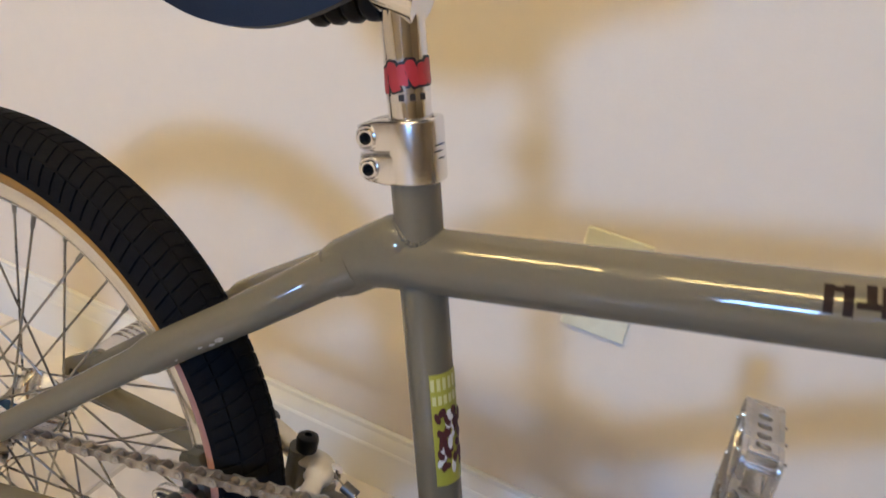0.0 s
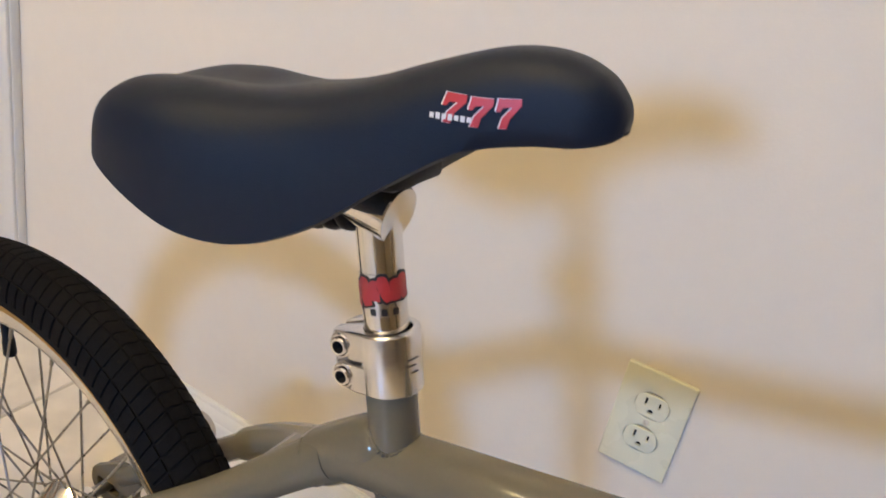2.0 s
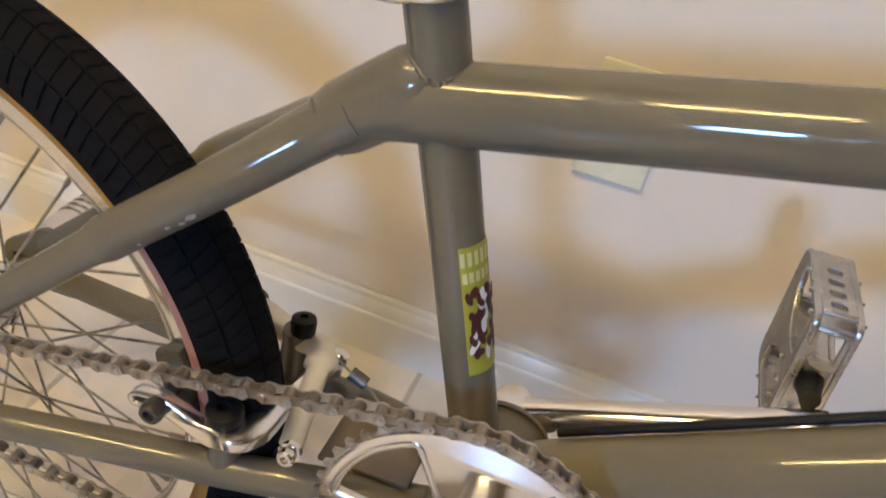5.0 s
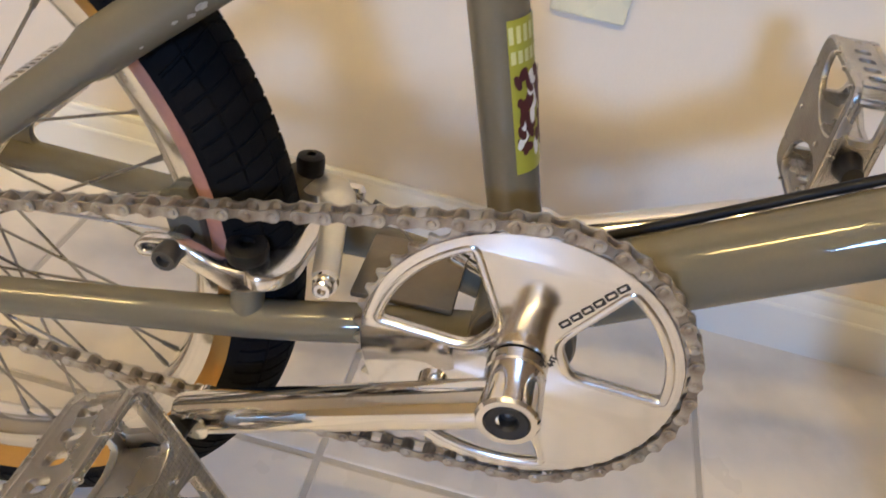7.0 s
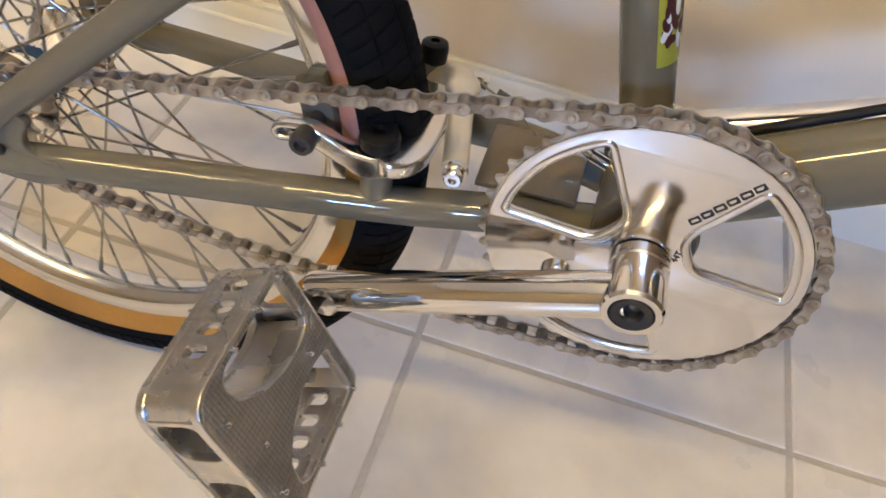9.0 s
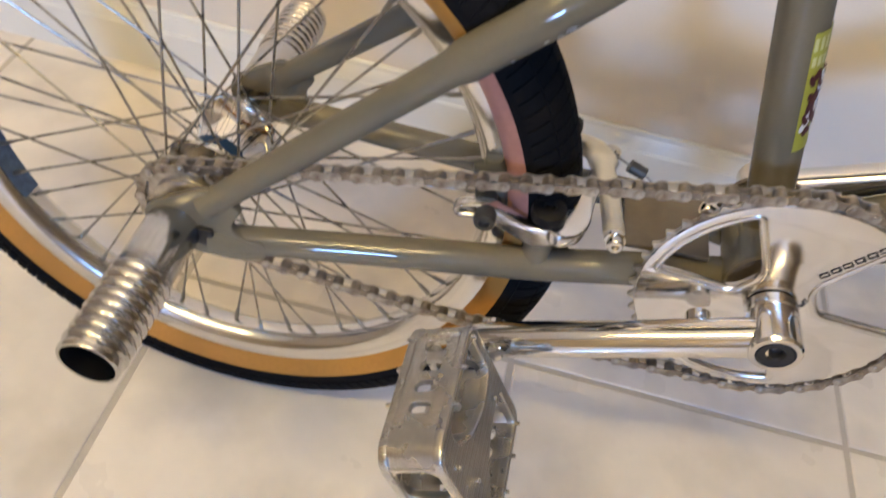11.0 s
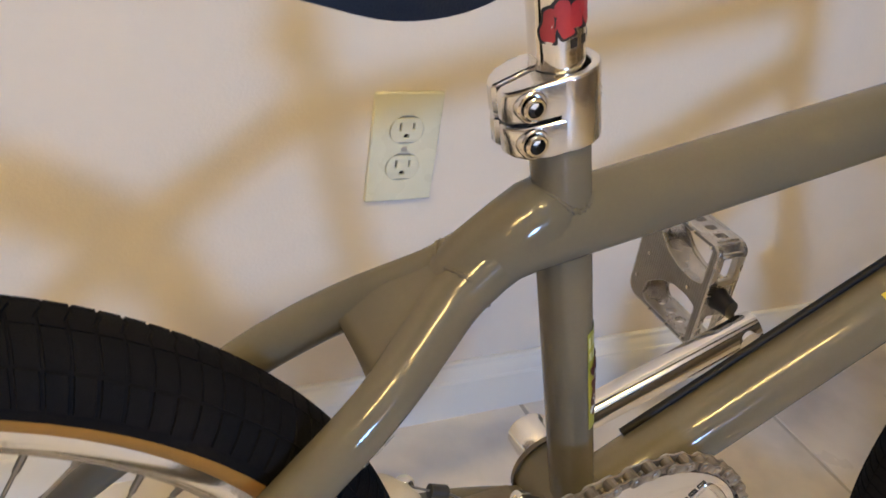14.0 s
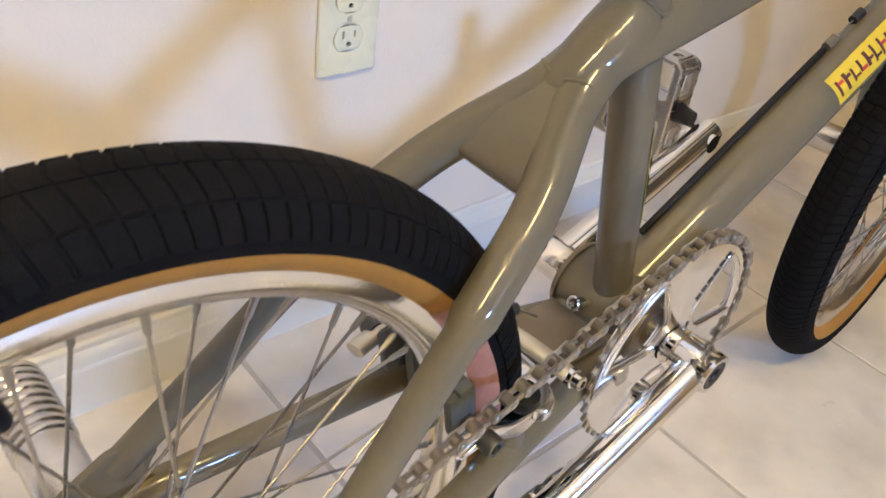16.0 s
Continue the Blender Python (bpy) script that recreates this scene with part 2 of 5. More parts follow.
def block(size, at=(0, 0, 0), bevel=0.002, m=None, steps=2):
    """A box with rounded edges."""
    bm = bmesh.new()
    bmesh.ops.create_cube(bm, size=1)
    bmesh.ops.scale(bm, vec=size, verts=bm.verts)
    if bevel:
        bmesh.ops.bevel(bm, geom=list(bm.edges), offset=bevel, segments=steps, affect="EDGES", profile=0.5)
    V, F = [tuple(v.co) for v in bm.verts], [tuple(v.index for v in f.verts) for f in bm.faces]
    bm.verts.index_update()
    F = [tuple(v.index for v in f.verts) for f in bm.faces]
    bm.free()
    return moved((V, F), Matrix.Translation(at) @ (m or Matrix.Identity(4)))


def plate(outline, holes, thick, bevel=0.0006, m=None):
    """A flat plate cut to an outline in its x, y plane, with holes, of that thickness."""
    cu = bpy.data.curves.new("plate", "CURVE")
    cu.dimensions, cu.fill_mode, cu.extrude = "2D", "BOTH", max(thick / 2 - bevel, 1e-4)
    cu.bevel_depth, cu.bevel_resolution, cu.offset = bevel, 2, -bevel
    for loop in (outline, *holes):
        sp = cu.splines.new("POLY")
        sp.points.add(len(loop) - 1)
        for q, (x, y) in zip(sp.points, loop):
            q.co = (x, y, 0, 1)
        sp.use_cyclic_u = True
    ob = bpy.data.objects.new("plate", cu)
    me = bpy.data.meshes.new_from_object(ob)
    V, F = [tuple(v.co) for v in me.vertices], [tuple(p.vertices) for p in me.polygons]
    bpy.data.objects.remove(ob)
    bpy.data.curves.remove(cu)
    bpy.data.meshes.remove(me)
    return moved((V, F), m or Matrix.Identity(4))


def frame_of(origin, x, y):
    """A pose with the given x axis, and y as near as can be."""
    x = Vector(x).normalized()
    z = x.cross(Vector(y)).normalized()
    y = z.cross(x)
    return Matrix((*[(x[i], y[i], z[i], Vector(origin)[i]) for i in range(3)], (0, 0, 0, 1)))


def rounded(points, r, steps=5):
    """A closed outline with rounded corners."""
    P = [Vector((x, y)) for x, y in points]
    out = []
    for i, b in enumerate(P):
        a, c = P[i - 1], P[(i + 1) % len(P)]
        u, v = a - b, c - b
        k = min(r, u.length * 0.45, v.length * 0.45)
        p, q = b + u.normalized() * k, b + v.normalized() * k
        for j in range(steps + 1):
            s = j / steps
            w = p * (1 - s) ** 2 + b * 2 * s * (1 - s) + q * s * s
            out.append((w.x, w.y))
    return out


def oval(cx, cy, rx, ry, n=20, turn=0.0):
    c, s = math.cos(turn), math.sin(turn)
    return [(cx + rx * math.cos(2 * math.pi * i / n) * c - ry * math.sin(2 * math.pi * i / n) * s,
             cy + rx * math.cos(2 * math.pi * i / n) * s + ry * math.sin(2 * math.pi * i / n) * c) for i in range(n)]


def letters(text, size, thick=0.0004, shear=0.0, bold=0.0):
    """The outlines of a text as a thin mesh, centred, in its x, y plane."""
    cu = bpy.data.curves.new("letters", "FONT")
    cu.body, cu.size, cu.extrude, cu.shear = text, size, thick / 2, shear
    cu.offset = bold
    cu.align_x, cu.align_y = "CENTER", "CENTER"
    ob = bpy.data.objects.new("letters", cu)
    me = bpy.data.meshes.new_from_object(ob)
    V, F = [tuple(v.co) for v in me.vertices], [tuple(p.vertices) for p in me.polygons]
    bpy.data.objects.remove(ob)
    bpy.data.curves.remove(cu)
    bpy.data.meshes.remove(me)
    return V, F


def wrapped(piece, a, b, r, turn):
    """Lays a flat piece (x along the tube from a, y round it) on a tube's skin. turn: degrees round the tube."""
    a, b = Vector(a), Vector(b)
    d = (b - a).normalized()
    side = (Vector((0, -1, 0)) - d * -d.y).normalized()
    top = d.cross(side)
    V = []
    for x, y, z in piece[0]:
        w = radians(turn) + y / r
        V.append(a + d * x + (side * math.cos(w) + top * math.sin(w)) * (r + 0.0003 + z))
    return V, piece[1]


def sheet(w, h, nx=2, ny=8):
    """A thin sheet in x, y with its corner at 0, 0, divided so that it can be wrapped."""
    V = [(w * i / nx, h * (j / ny - 0.5), 0.0) for i in range(nx + 1) for j in range(ny + 1)]
    F = [(i * (ny + 1) + j, (i + 1) * (ny + 1) + j, (i + 1) * (ny + 1) + j + 1, i * (ny + 1) + j + 1) for i in range(nx) for j in range(ny)]
    return V, F


# ---- the room ----
X0, X1, Y0, Y1, CEIL = -2.6, 2.6, -3.05, 0.0, 2.44


def wall(name, label, x0, x1, z0, z1, y0, y1, openings=(), along="x", paint=None):
    """A wall with real openings, of boxes butted end to end. openings: (from, to, sill, head)."""
    pieces = []

    def add(a, b, lo, hi):
        if b - a > 1e-4 and hi - lo > 1e-4:
            s = ((b - a), (y1 - y0), (hi - lo)) if along == "x" else ((y1 - y0), (b - a), (hi - lo))
            c = ((a + b) / 2, (y0 + y1) / 2, (lo + hi) / 2) if along == "x" else ((y0 + y1) / 2, (a + b) / 2, (lo + hi) / 2)
            pieces.append(block(s, c, 0))
    at = x0
    for a, b, lo, hi in openings:
        add(at, a, z0, z1)
        add(a, b, z0, lo)
        add(a, b, hi, z1)
        at = b
    add(at, x1, z0, z1)
    ob = new(name, make(name, *join(*pieces), paint or WALLPAINT, smooth=False))
    PLACE[ob.name] = Matrix.Identity(4)
    return tagged(ob, label, "wall", kind="structure")


DOOR = (-1.83, -1.02, 0.0, 2.04)
wall("wall_north", "cream painted plaster wall with soft sheen", X0, X1, 0, CEIL, 0.0, 0.12, [DOOR])
wall("wall_south", "taupe painted wall with a daylit window", X0, X1, 0, CEIL, Y0 - 0.14, Y0, [(WIN["x0"], WIN["x1"], WIN["z0"], WIN["z1"])], paint=TAUPE)
wall("wall_west", "plain taupe painted wall", Y0 - 0.14, 0.12, 0, CEIL, X0 - 0.12, X0, along="y", paint=TAUPE)
wall("wall_east", "plain taupe painted wall", Y0 - 0.14, 0.12, 0, CEIL, X1, X1 + 0.12, along="y", paint=TAUPE)
# Unseen block, added to cut the window's daylight towards the right.
wall("wall_south_return", "unseen wall block, added to cut daylight towards the right", 0.30, X1, 0, CEIL, Y0 + 0.001, -2.00, paint=TAUPE)
ceiling = new("ceiling", make("ceiling", *block((X1 - X0 + 0.24, Y1 - Y0 + 0.26, 0.1), ((X0 + X1) / 2, (Y0 + Y1) / 2 - 0.01, CEIL + 0.05), 0), CEILPAINT, False))
tagged(ceiling, "plain white painted ceiling", "ceiling", kind="structure")

# floor: a grout bed under single tiles
TP, TG, TX, TY = 0.3375, 0.0060, -0.4434, -0.3111
floor = new("floor", make("floor", *block((X1 - X0 + 0.24, Y1 - Y0 + 0.26, 0.06), ((X0 + X1) / 2, (Y0 + Y1) / 2 - 0.01, -0.0316), 0), GROUT, False))
PLACE[floor.name] = Matrix.Identity(4)
tagged(floor, "beige glazed ceramic tile floor with grey-brown grout joints", "floor", kind="structure")


def base_profile(length):
    """The baseboard's section, pushed along x: a flat board with a stepped, rounded head."""
    prof = [(0, 0), (-0.0135, 0), (-0.0135, 0.056), (-0.0125, 0.0585), (-0.0115, 0.0595), (-0.0105, 0.066), (-0.0085, 0.072), (-0.0062, 0.0755), (-0.0060, 0.0810), (-0.0045, 0.0825), (0, 0.0825)]
    n = len(prof)
    V = [(x, y, z) for x in (0, length) for y, z in prof]
    F = [(i, (i + 1) % n, n + (i + 1) % n, n + i) for i in range(n)] + [tuple(range(n)), tuple(range(2 * n - 1, n - 1, -1))]
    return V, F


CASE0 = -0.945
base = new("baseboard", make("baseboard", *moved(base_profile(X1 - CASE0), Matrix.Translation((CASE0, -0.0005, 0.0))), TRIMPAINT, True, 20))
tagged(base, "white painted wooden baseboard with a moulded top edge", "baseboard", kind="structure")
base_w = new("baseboard", make("baseboard", *moved(base_profile(DOOR[0] - 0.07 - X0), Matrix.Translation((X0, -0.0005, 0.0))), TRIMPAINT, True, 20))
tagged(base_w, "white painted wooden baseboard with a moulded top edge", "baseboard", kind="structure")


def casing():
    """A moulded door casing round the opening: two uprights and a head."""
    w, out = CASE0 - DOOR[1], []
    for a, b in ((DOOR[1] - 0.012, CASE0), (DOOR[0] - w, DOOR[0] + 0.012)):
        out += [block((b - a, 0.014, DOOR[3] + 0.06), ((a + b) / 2, -0.0075, (DOOR[3] + 0.06) / 2), 0.002),
                block(((b - a) * 0.36, 0.006, DOOR[3] + 0.06), (b - (b - a) * 0.2 if b == CASE0 else a + (b - a) * 0.2, -0.0172, (DOOR[3] + 0.06) / 2), 0.002)]
    out.append(block((DOOR[1] - DOOR[0] + 2 * w, 0.015, 0.07), ((DOOR[0] + DOOR[1]) / 2, -0.0085, DOOR[3] + 0.095), 0.002))
    # the jamb inside the opening
    for x in (DOOR[1] - 0.010, DOOR[0] + 0.010):
        out.append(block((0.018, 0.11, DOOR[3] - 0.004), (x, 0.058, (DOOR[3]) / 2), 0.001))
    return join(*out)


trim = new("trim", make("trim", *casing(), TRIMPAINT, True, 30))
tagged(trim, "white painted moulded door casing", "door casing", kind="structure")
PLACE["door_1"] = Matrix.Identity(4)
door = new("door_1", make("door_1", *join(block((0.786, 0.036, 2.02), (-1.425, 0.055, 1.02), 0.002), *[block((0.26, 0.006, h), (x, 0.0345, z), 0.002) for x in (-1.60, -1.25) for h, z in ((0.75, 1.45), (0.62, 0.55))]), DOORPAINT))
tagged(door, "closed grey-brown panelled door in white casing", "door", kind="structure")
part("door_handle", make("door_handle", *lathe([(0, 0.0), (0, 0.024), (0.006, 0.024), (0.010, 0.010), (0.030, 0.010), (0.036, 0.022), (0.052, 0.026), (0.062, 0.018), (0.064, 0.0)], (-1.76, 0.0365, 0.95), (0, -1, 0), 24), CHROME), door)

# the window behind the camera: frame, sash bars, sill
win = new("window_1", make("window_1", *join(*[block(s, c, 0.003) for s, c in (
    ((WIN["x1"] - WIN["x0"] + 0.14, 0.02, 0.07), ((WIN["x0"] + WIN["x1"]) / 2, Y0 + 0.011, WIN["z1"] + 0.035)),
    ((0.07, 0.02, WIN["z1"] - WIN["z0"] - 0.002), (WIN["x0"] - 0.035, Y0 + 0.011, (WIN["z0"] + WIN["z1"]) / 2)),
    ((0.07, 0.02, WIN["z1"] - WIN["z0"] - 0.002), (WIN["x1"] + 0.035, Y0 + 0.011, (WIN["z0"] + WIN["z1"]) / 2)))]), TRIMPAINT))
tagged(win, "white framed window letting in cool daylight", "window", kind="structure")
PLACE[win.name] = Matrix.Identity(4)
part("window_sill", make("window_sill", *block((WIN["x1"] - WIN["x0"] + 0.18, 0.06, 0.03), ((WIN["x0"] + WIN["x1"]) / 2, Y0 + 0.031, WIN["z0"] - 0.0155), 0.005), TRIMPAINT), win)

# the ceiling lamp: two glowing tubes stand in for its row of bulbs
LAMP = (-0.72, -1.45, CEIL)
lamp = thing("ceiling_lamp", LAMP, "white ceiling lamp with two warm glowing tubes", "ceiling lamp")
part("lamp_bar", make("lamp_bar", *join(block((1.50, 0.09, 0.03), (LAMP[0], LAMP[1], CEIL - 0.0155), 0.008)), TRIMPAINT), lamp)
bulb_me = make("tube_bulb", *lathe([(-0.290, 0.0), (-0.290, 0.018), (-0.282, 0.027), (0.282, 0.027), (0.290, 0.018), (0.290, 0.0)], (0, 0, 0), (1, 0, 0), 20), BULBGLOW)
socket_me = make("socket", *block((0.022, 0.062, 0.062), (0, 0, 0.000), 0.005), TRIMPAINT)
for s in (-1, 1):
    x = LAMP[0] + 0.400 * s
    part("tube_bulb", bulb_me, lamp, "warm glowing lamp tube", m=pose(x, LAMP[1], CEIL - 0.0625))
    for e in (-0.302, 0.302):
        part("socket", socket_me, lamp, m=pose(x + e, LAMP[1], CEIL - 0.062))


# ---- the wall outlet ----
OUT = (0.0241, 0.0, 0.3693)
outlet = thing("wall_outlet", OUT, "ivory plastic duplex wall outlet on cream wall", "outlet")
part("cover_plate", make("cover_plate", *plate(rounded([(-0.0349, -0.0572), (0.0349, -0.0572), (0.0349, 0.0572), (-0.0349, 0.0572)], 0.003), [oval(0, 0.0195, 0.0172, 0.0143, 28), oval(0, -0.0195, 0.0172, 0.0143, 28)], 0.0052, 0.0018, frame_of((OUT[0], -0.0028, OUT[2]), (1, 0, 0), (0, 0, 1))), IVORY, True, 50), outlet)


def receptacle():
    """The face of one socket: a rounded body with two slots and the earth hole, cut through it."""
    face = [(x, max(-0.0122, min(0.0122, y))) for x, y in oval(0, 0, 0.0166, 0.0166, 40)]
    slots = [rounded([(-0.0078, -0.0005), (-0.0056, -0.0005), (-0.0056, 0.0078), (-0.0078, 0.0078)], 0.0003, 2), rounded([(0.0058, 0.0005), (0.0078, 0.0005), (0.0078, 0.0072), (0.0058, 0.0072)], 0.0003, 2),
             [(x, max(-0.0082, y)) for x, y in oval(0, -0.0062, 0.0027, 0.0027, 16)]]
    return plate(face, slots, 0.0034, 0.0003, frame_of((0, -0.0033, 0), (1, 0, 0), (0, 0, 1)))


rec_me = make("receptacle", *receptacle(), IVORY, True, 50)
# A near-black sheet behind the slots stands in for the shade in them.
back_me = make("slot_backing", *block((0.024, 0.0008, 0.021), (0, -0.0012, 0), 0), RECESS_SHADE)
for s in (1, -1):
    rec = part("receptacle", rec_me, outlet, m=pose(OUT[0], -0.0012, OUT[2] + 0.0195 * s))
    part("slot_backing", back_me, rec, "near-black sheet that paints the shade inside the socket slots", m=pose(OUT[0], 0, OUT[2] + 0.0195 * s))
part("screw", make("screw", *join(lathe([(0, 0.0), (0, 0.0034), (0.0007, 0.0030), (0.0012, 0.0)], (OUT[0], -0.0052, OUT[2]), (0, -1, 0), 16), block((0.0052, 0.0006, 0.0009), (OUT[0], -0.0062, OUT[2]), 0, pose(0, 0, 0, 0, 30, 0))), CREAMALLOY), outlet, "small slotted cover screw")


# ---- the bicycle ----
YB = -0.373                      # its middle plane
AXLE = Vector((-0.3603, -0.3864, 0.2545))
FRONT = Vector((0.5655, YB - 0.006, 0.2545))
BB = Vector((0.0200, YB, 0.2840))
TYRE_R = 0.2540
SEAT_DIR = Vector((-0.283, 0, 0.959)).normalized()
HEAD_DIR = Vector((-math.cos(radians(74)), 0, math.sin(radians(74))))
bike = thing("bmx_bicycle", (0.1, YB, 0), "olive-grey BMX bicycle with tan-wall tyres standing by the wall", "bicycle")


def on_seat_tube(z):
    return BB + Vector((-0.0042, 0, 0)) + SEAT_DIR * ((z - BB.z) / SEAT_DIR.z)


# the tubes of the bicycle
SEAT_TOP = on_seat_tube(0.562)
TT_A, TT_B = Vector((-0.052, YB, 0.5095)), Vector((0.4230, YB, 0.6245))
DT_A, DT_B = BB + Vector((0.008, 0, 0.006)), Vector((0.4500, YB, 0.5560))
HEAD_LO, HEAD_HI = Vector((0.4510, YB, 0.5400)), Vector((0.4510, YB, 0.5400)) + HEAD_DIR * 0.115
frame_part = part("frame", make("frame", *join(lathe([(-0.0365, 0.024), (-0.0365, 0.0285), (-0.035, 0.0292), (0.035, 0.0292), (0.0365, 0.0285), (0.0365, 0.024)], BB, (0, 1, 0), 48, True)), PAINT), bike, "glossy olive-grey painted steel frame")
part("seat_tube", make("seat_tube", *tube([on_seat_tube(BB.z), SEAT_TOP], 0.0143, 36), PAINT), frame_part)
tt_path = bend([(-0.0960, YB, 0.4886), (-0.0795, YB, 0.5028), tuple(TT_B)], 0.014, 8)
part("top_tube", make("top_tube", *tube(tt_path, [0.0120] + [0.0184 + 0.0011 * min(1, k / 6) for k in range(1, len(tt_path))], 40), PAINT), frame_part)
part("down_tube", make("down_tube", *tube([DT_A, DT_B], 0.0220, 40), PAINT), frame_part)
part("head_tube", make("head_tube", *lathe([(0, 0.016), (0, 0.0195), (0.006, 0.0195), (0.007, 0.0185), (0.108, 0.0185), (0.109, 0.0195), (0.115, 0.0195), (0.115, 0.016)], HEAD_LO, HEAD_DIR, 36, True), PAINT), frame_part)

# the stub behind the seat tube from which the two seat stays part
STUB_A, STUB_B = Vector((-0.0480, YB, 0.5300)), Vector((-0.1060, YB, 0.4800))
STUB_SHAPE = ((0.11, 0.0100), (0.15, 0.0142), (0.21, 0.0170), (0.30, 0.0187), (0.5, 0.0190), (0.85, 0.0186), (1.0, 0.0160), (1.08, 0.0115))
part("stay_stub", make("stay_stub", *tube([STUB_A.lerp(STUB_B, f) for f, r in STUB_SHAPE], [r for f, r in STUB_SHAPE], 36), PAINT), frame_part)


def stay_path(s):
    """A seat stay from the stub to its dropout; s: side."""
    return bend([(-0.090, YB + 0.0050 * s, 0.4938), (-0.108, YB + 0.0095 * s, 0.4795), (-0.150, YB + 0.0370 * s, 0.4449), (-0.190, YB + 0.0490 * s, 0.4121), (-0.340, AXLE.y + 0.0715 * s, 0.2764)], 0.022, 8)


for s in (-1, 1):
    p = stay_path(s)
    r = [(0.0125 + 0.0024 * max(0, 1 - (-0.090 - q[0]) / 0.060)) if i < len(p) - 4 else 0.0125 - 0.0012 * (i - len(p) + 4) for i, q in enumerate(p)]
    part("seat_stay", make("seat_stay", *tube(p, r, 28), PAINT), frame_part)
    c = bend([(0.002, YB + 0.020 * s, 0.2700), (-0.062, YB + 0.0360 * s, 0.2690), (-0.120, YB + 0.0435 * s, 0.2585), (-0.338, AXLE.y + 0.0715 * s, 0.2485)], 0.05, 8)
    part("chain_stay", make("chain_stay", *tube(c, [0.0115] * (len(c) - 1) + [0.0095], 28), PAINT), frame_part)
# the smooth plate between the stays: it grows out of the stub and ends in a lip that turns down
def gusset():
    V, F, n, k = [], [], 14, 14
    for i in range(n + 1):
        f = i / n
        x = -0.088 - 0.063 * f
        zc = 0.4975 + (x + 0.088) * 0.862
        hw = 0.0165 + 0.0010 * f if f < 0.25 else 0.01675 + 0.0225 * (f - 0.25) / 0.75
        rise = 0.0172 * (0.84 + 0.16 * min(1, f / 0.35))
        for top in (0, -0.004):
            for a in range(k + 1):
                v = -1 + 2 * a / k
                x2 = x - 0.004 * v * v * f
                arch = (1 - f) * math.sqrt(max(0, 1 - 0.92 * v * v)) + f * (0.80 + 0.12 * (1 - v * v))
                V.append((x2 - 0.35 * top, YB + hw * v, zc + rise * arch + top - 0.012 * (max(0, f - 0.72) / 0.28) ** 1.5 * (0.5 + 0.5 * (1 - v * v))))
    m = k + 1
    for i in range(n):
        for t in (0, m):
            for a in range(k):
                q = (i * 2 * m + t + a, i * 2 * m + t + a + 1, (i + 1) * 2 * m + t + a + 1, (i + 1) * 2 * m + t + a)
                F.append(q if t == 0 else q[::-1])
    for a in range(k):
        e = n * 2 * m + a
        F.append((e, e + 1, e + m + 1, e + m))
    return V, F


part("stay_gusset", make("stay_gusset", *gusset(), PAINT, True, 50), frame_part, "smooth plate welded between the seat stays")
part("stay_bridge", make("stay_bridge", *block((0.058, 0.056, 0.004), (-0.0485, YB, 0.2815), 0.0012, pose(0, 0, 0, 0, -5, 0)), BRONZE), frame_part, "dull olive bridge plate between the chain stays")
# The shell has no hole cut: a black piece stands for its shade.
part("drain_hole", make("drain_hole", *lathe([(-0.0030, 0.0), (-0.0030, 0.0022), (0.0003, 0.0026), (0.0003, 0.0034), (-0.0005, 0.0036)], BB + Vector((-0.0164, 0.004, 0.0243)), (-0.56, 0, 0.83), 16), BLACK_STEEL), frame_part, "small black piece painting a hole's shade on the bottom bracket shell")


def dropout(s):
    """An axle plate that joins both stays, with a scooped front and the axle slot."""
    pts = [(-0.021, -0.004), (-0.019, 0.012), (-0.006, 0.021), (0.020, 0.038), (0.034, 0.034), (0.046, 0.026), (0.040, 0.018), (0.038, 0.008), (0.046, 0.002), (0.060, 0.003), (0.062, -0.012), (0.040, -0.020), (0.010, -0.021), (-0.012, -0.017)]
    return plate(rounded(pts, 0.007), [rounded([(-0.012, -0.005), (0.016, -0.005), (0.016, 0.005), (-0.012, 0.005)], 0.004)], 0.0055, 0.0008, frame_of((AXLE.x, AXLE.y + 0.0715 * s, AXLE.z), (1, 0, 0), (0, 0, 1)))


for s in (-1, 1):
    part("dropout", make("dropout", *dropout(s), PAINT), frame_part)
    # bright weld drips where the tubes meet
def weld_ring(rise):
    """A beaded weld where the seat tube runs into the other tubes. rise: 1 above them, -1 below."""
    side = Vector((0, -1, 0))
    out = SEAT_DIR.cross(side)
    tubes = [(TT_A.lerp(TT_B, -0.03), (TT_B - TT_A).normalized(), 0.0195, 0.30), (STUB_A.lerp(STUB_B, 0.16), (STUB_B - STUB_A).normalized(), 0.0172, 0.06)]
    pts, radii = [], []
    for k in range(73):
        w = math.tau * k / 72
        for step in range(160):
            p = on_seat_tube(0.5200) + SEAT_DIR * rise * (0.050 - 0.0005 * step) + (side * math.cos(w) + out * math.sin(w)) * 0.0143
            if any(0 < (p - a).dot(d) < l and ((p - a) - d * (p - a).dot(d)).length < r for a, d, r, l in tubes):
                break
        pts.append(p)
        radii.append((0.0006 + 0.0011 * (k % 2) + 0.0006 * random.random()) * (0.40 + 0.60 * max(0.0, math.cos(w)) ** 4 if rise > 0 else 0.4))
    for turn in range(2):
        pts = [sum((pts[(k + d) % 72] - pts[k % 72] for d in range(-3, 4)), Vector()).dot(SEAT_DIR) / 7 * SEAT_DIR + pts[k % 72] for k in range(73)]
    return tube(pts, radii, 8, False)


random.seed(4)
for rise in (1, -1):
    part("weld_bead", make("weld_bead", *weld_ring(rise), PAINT, True, 60), frame_part, "beaded weld round the seat tube")

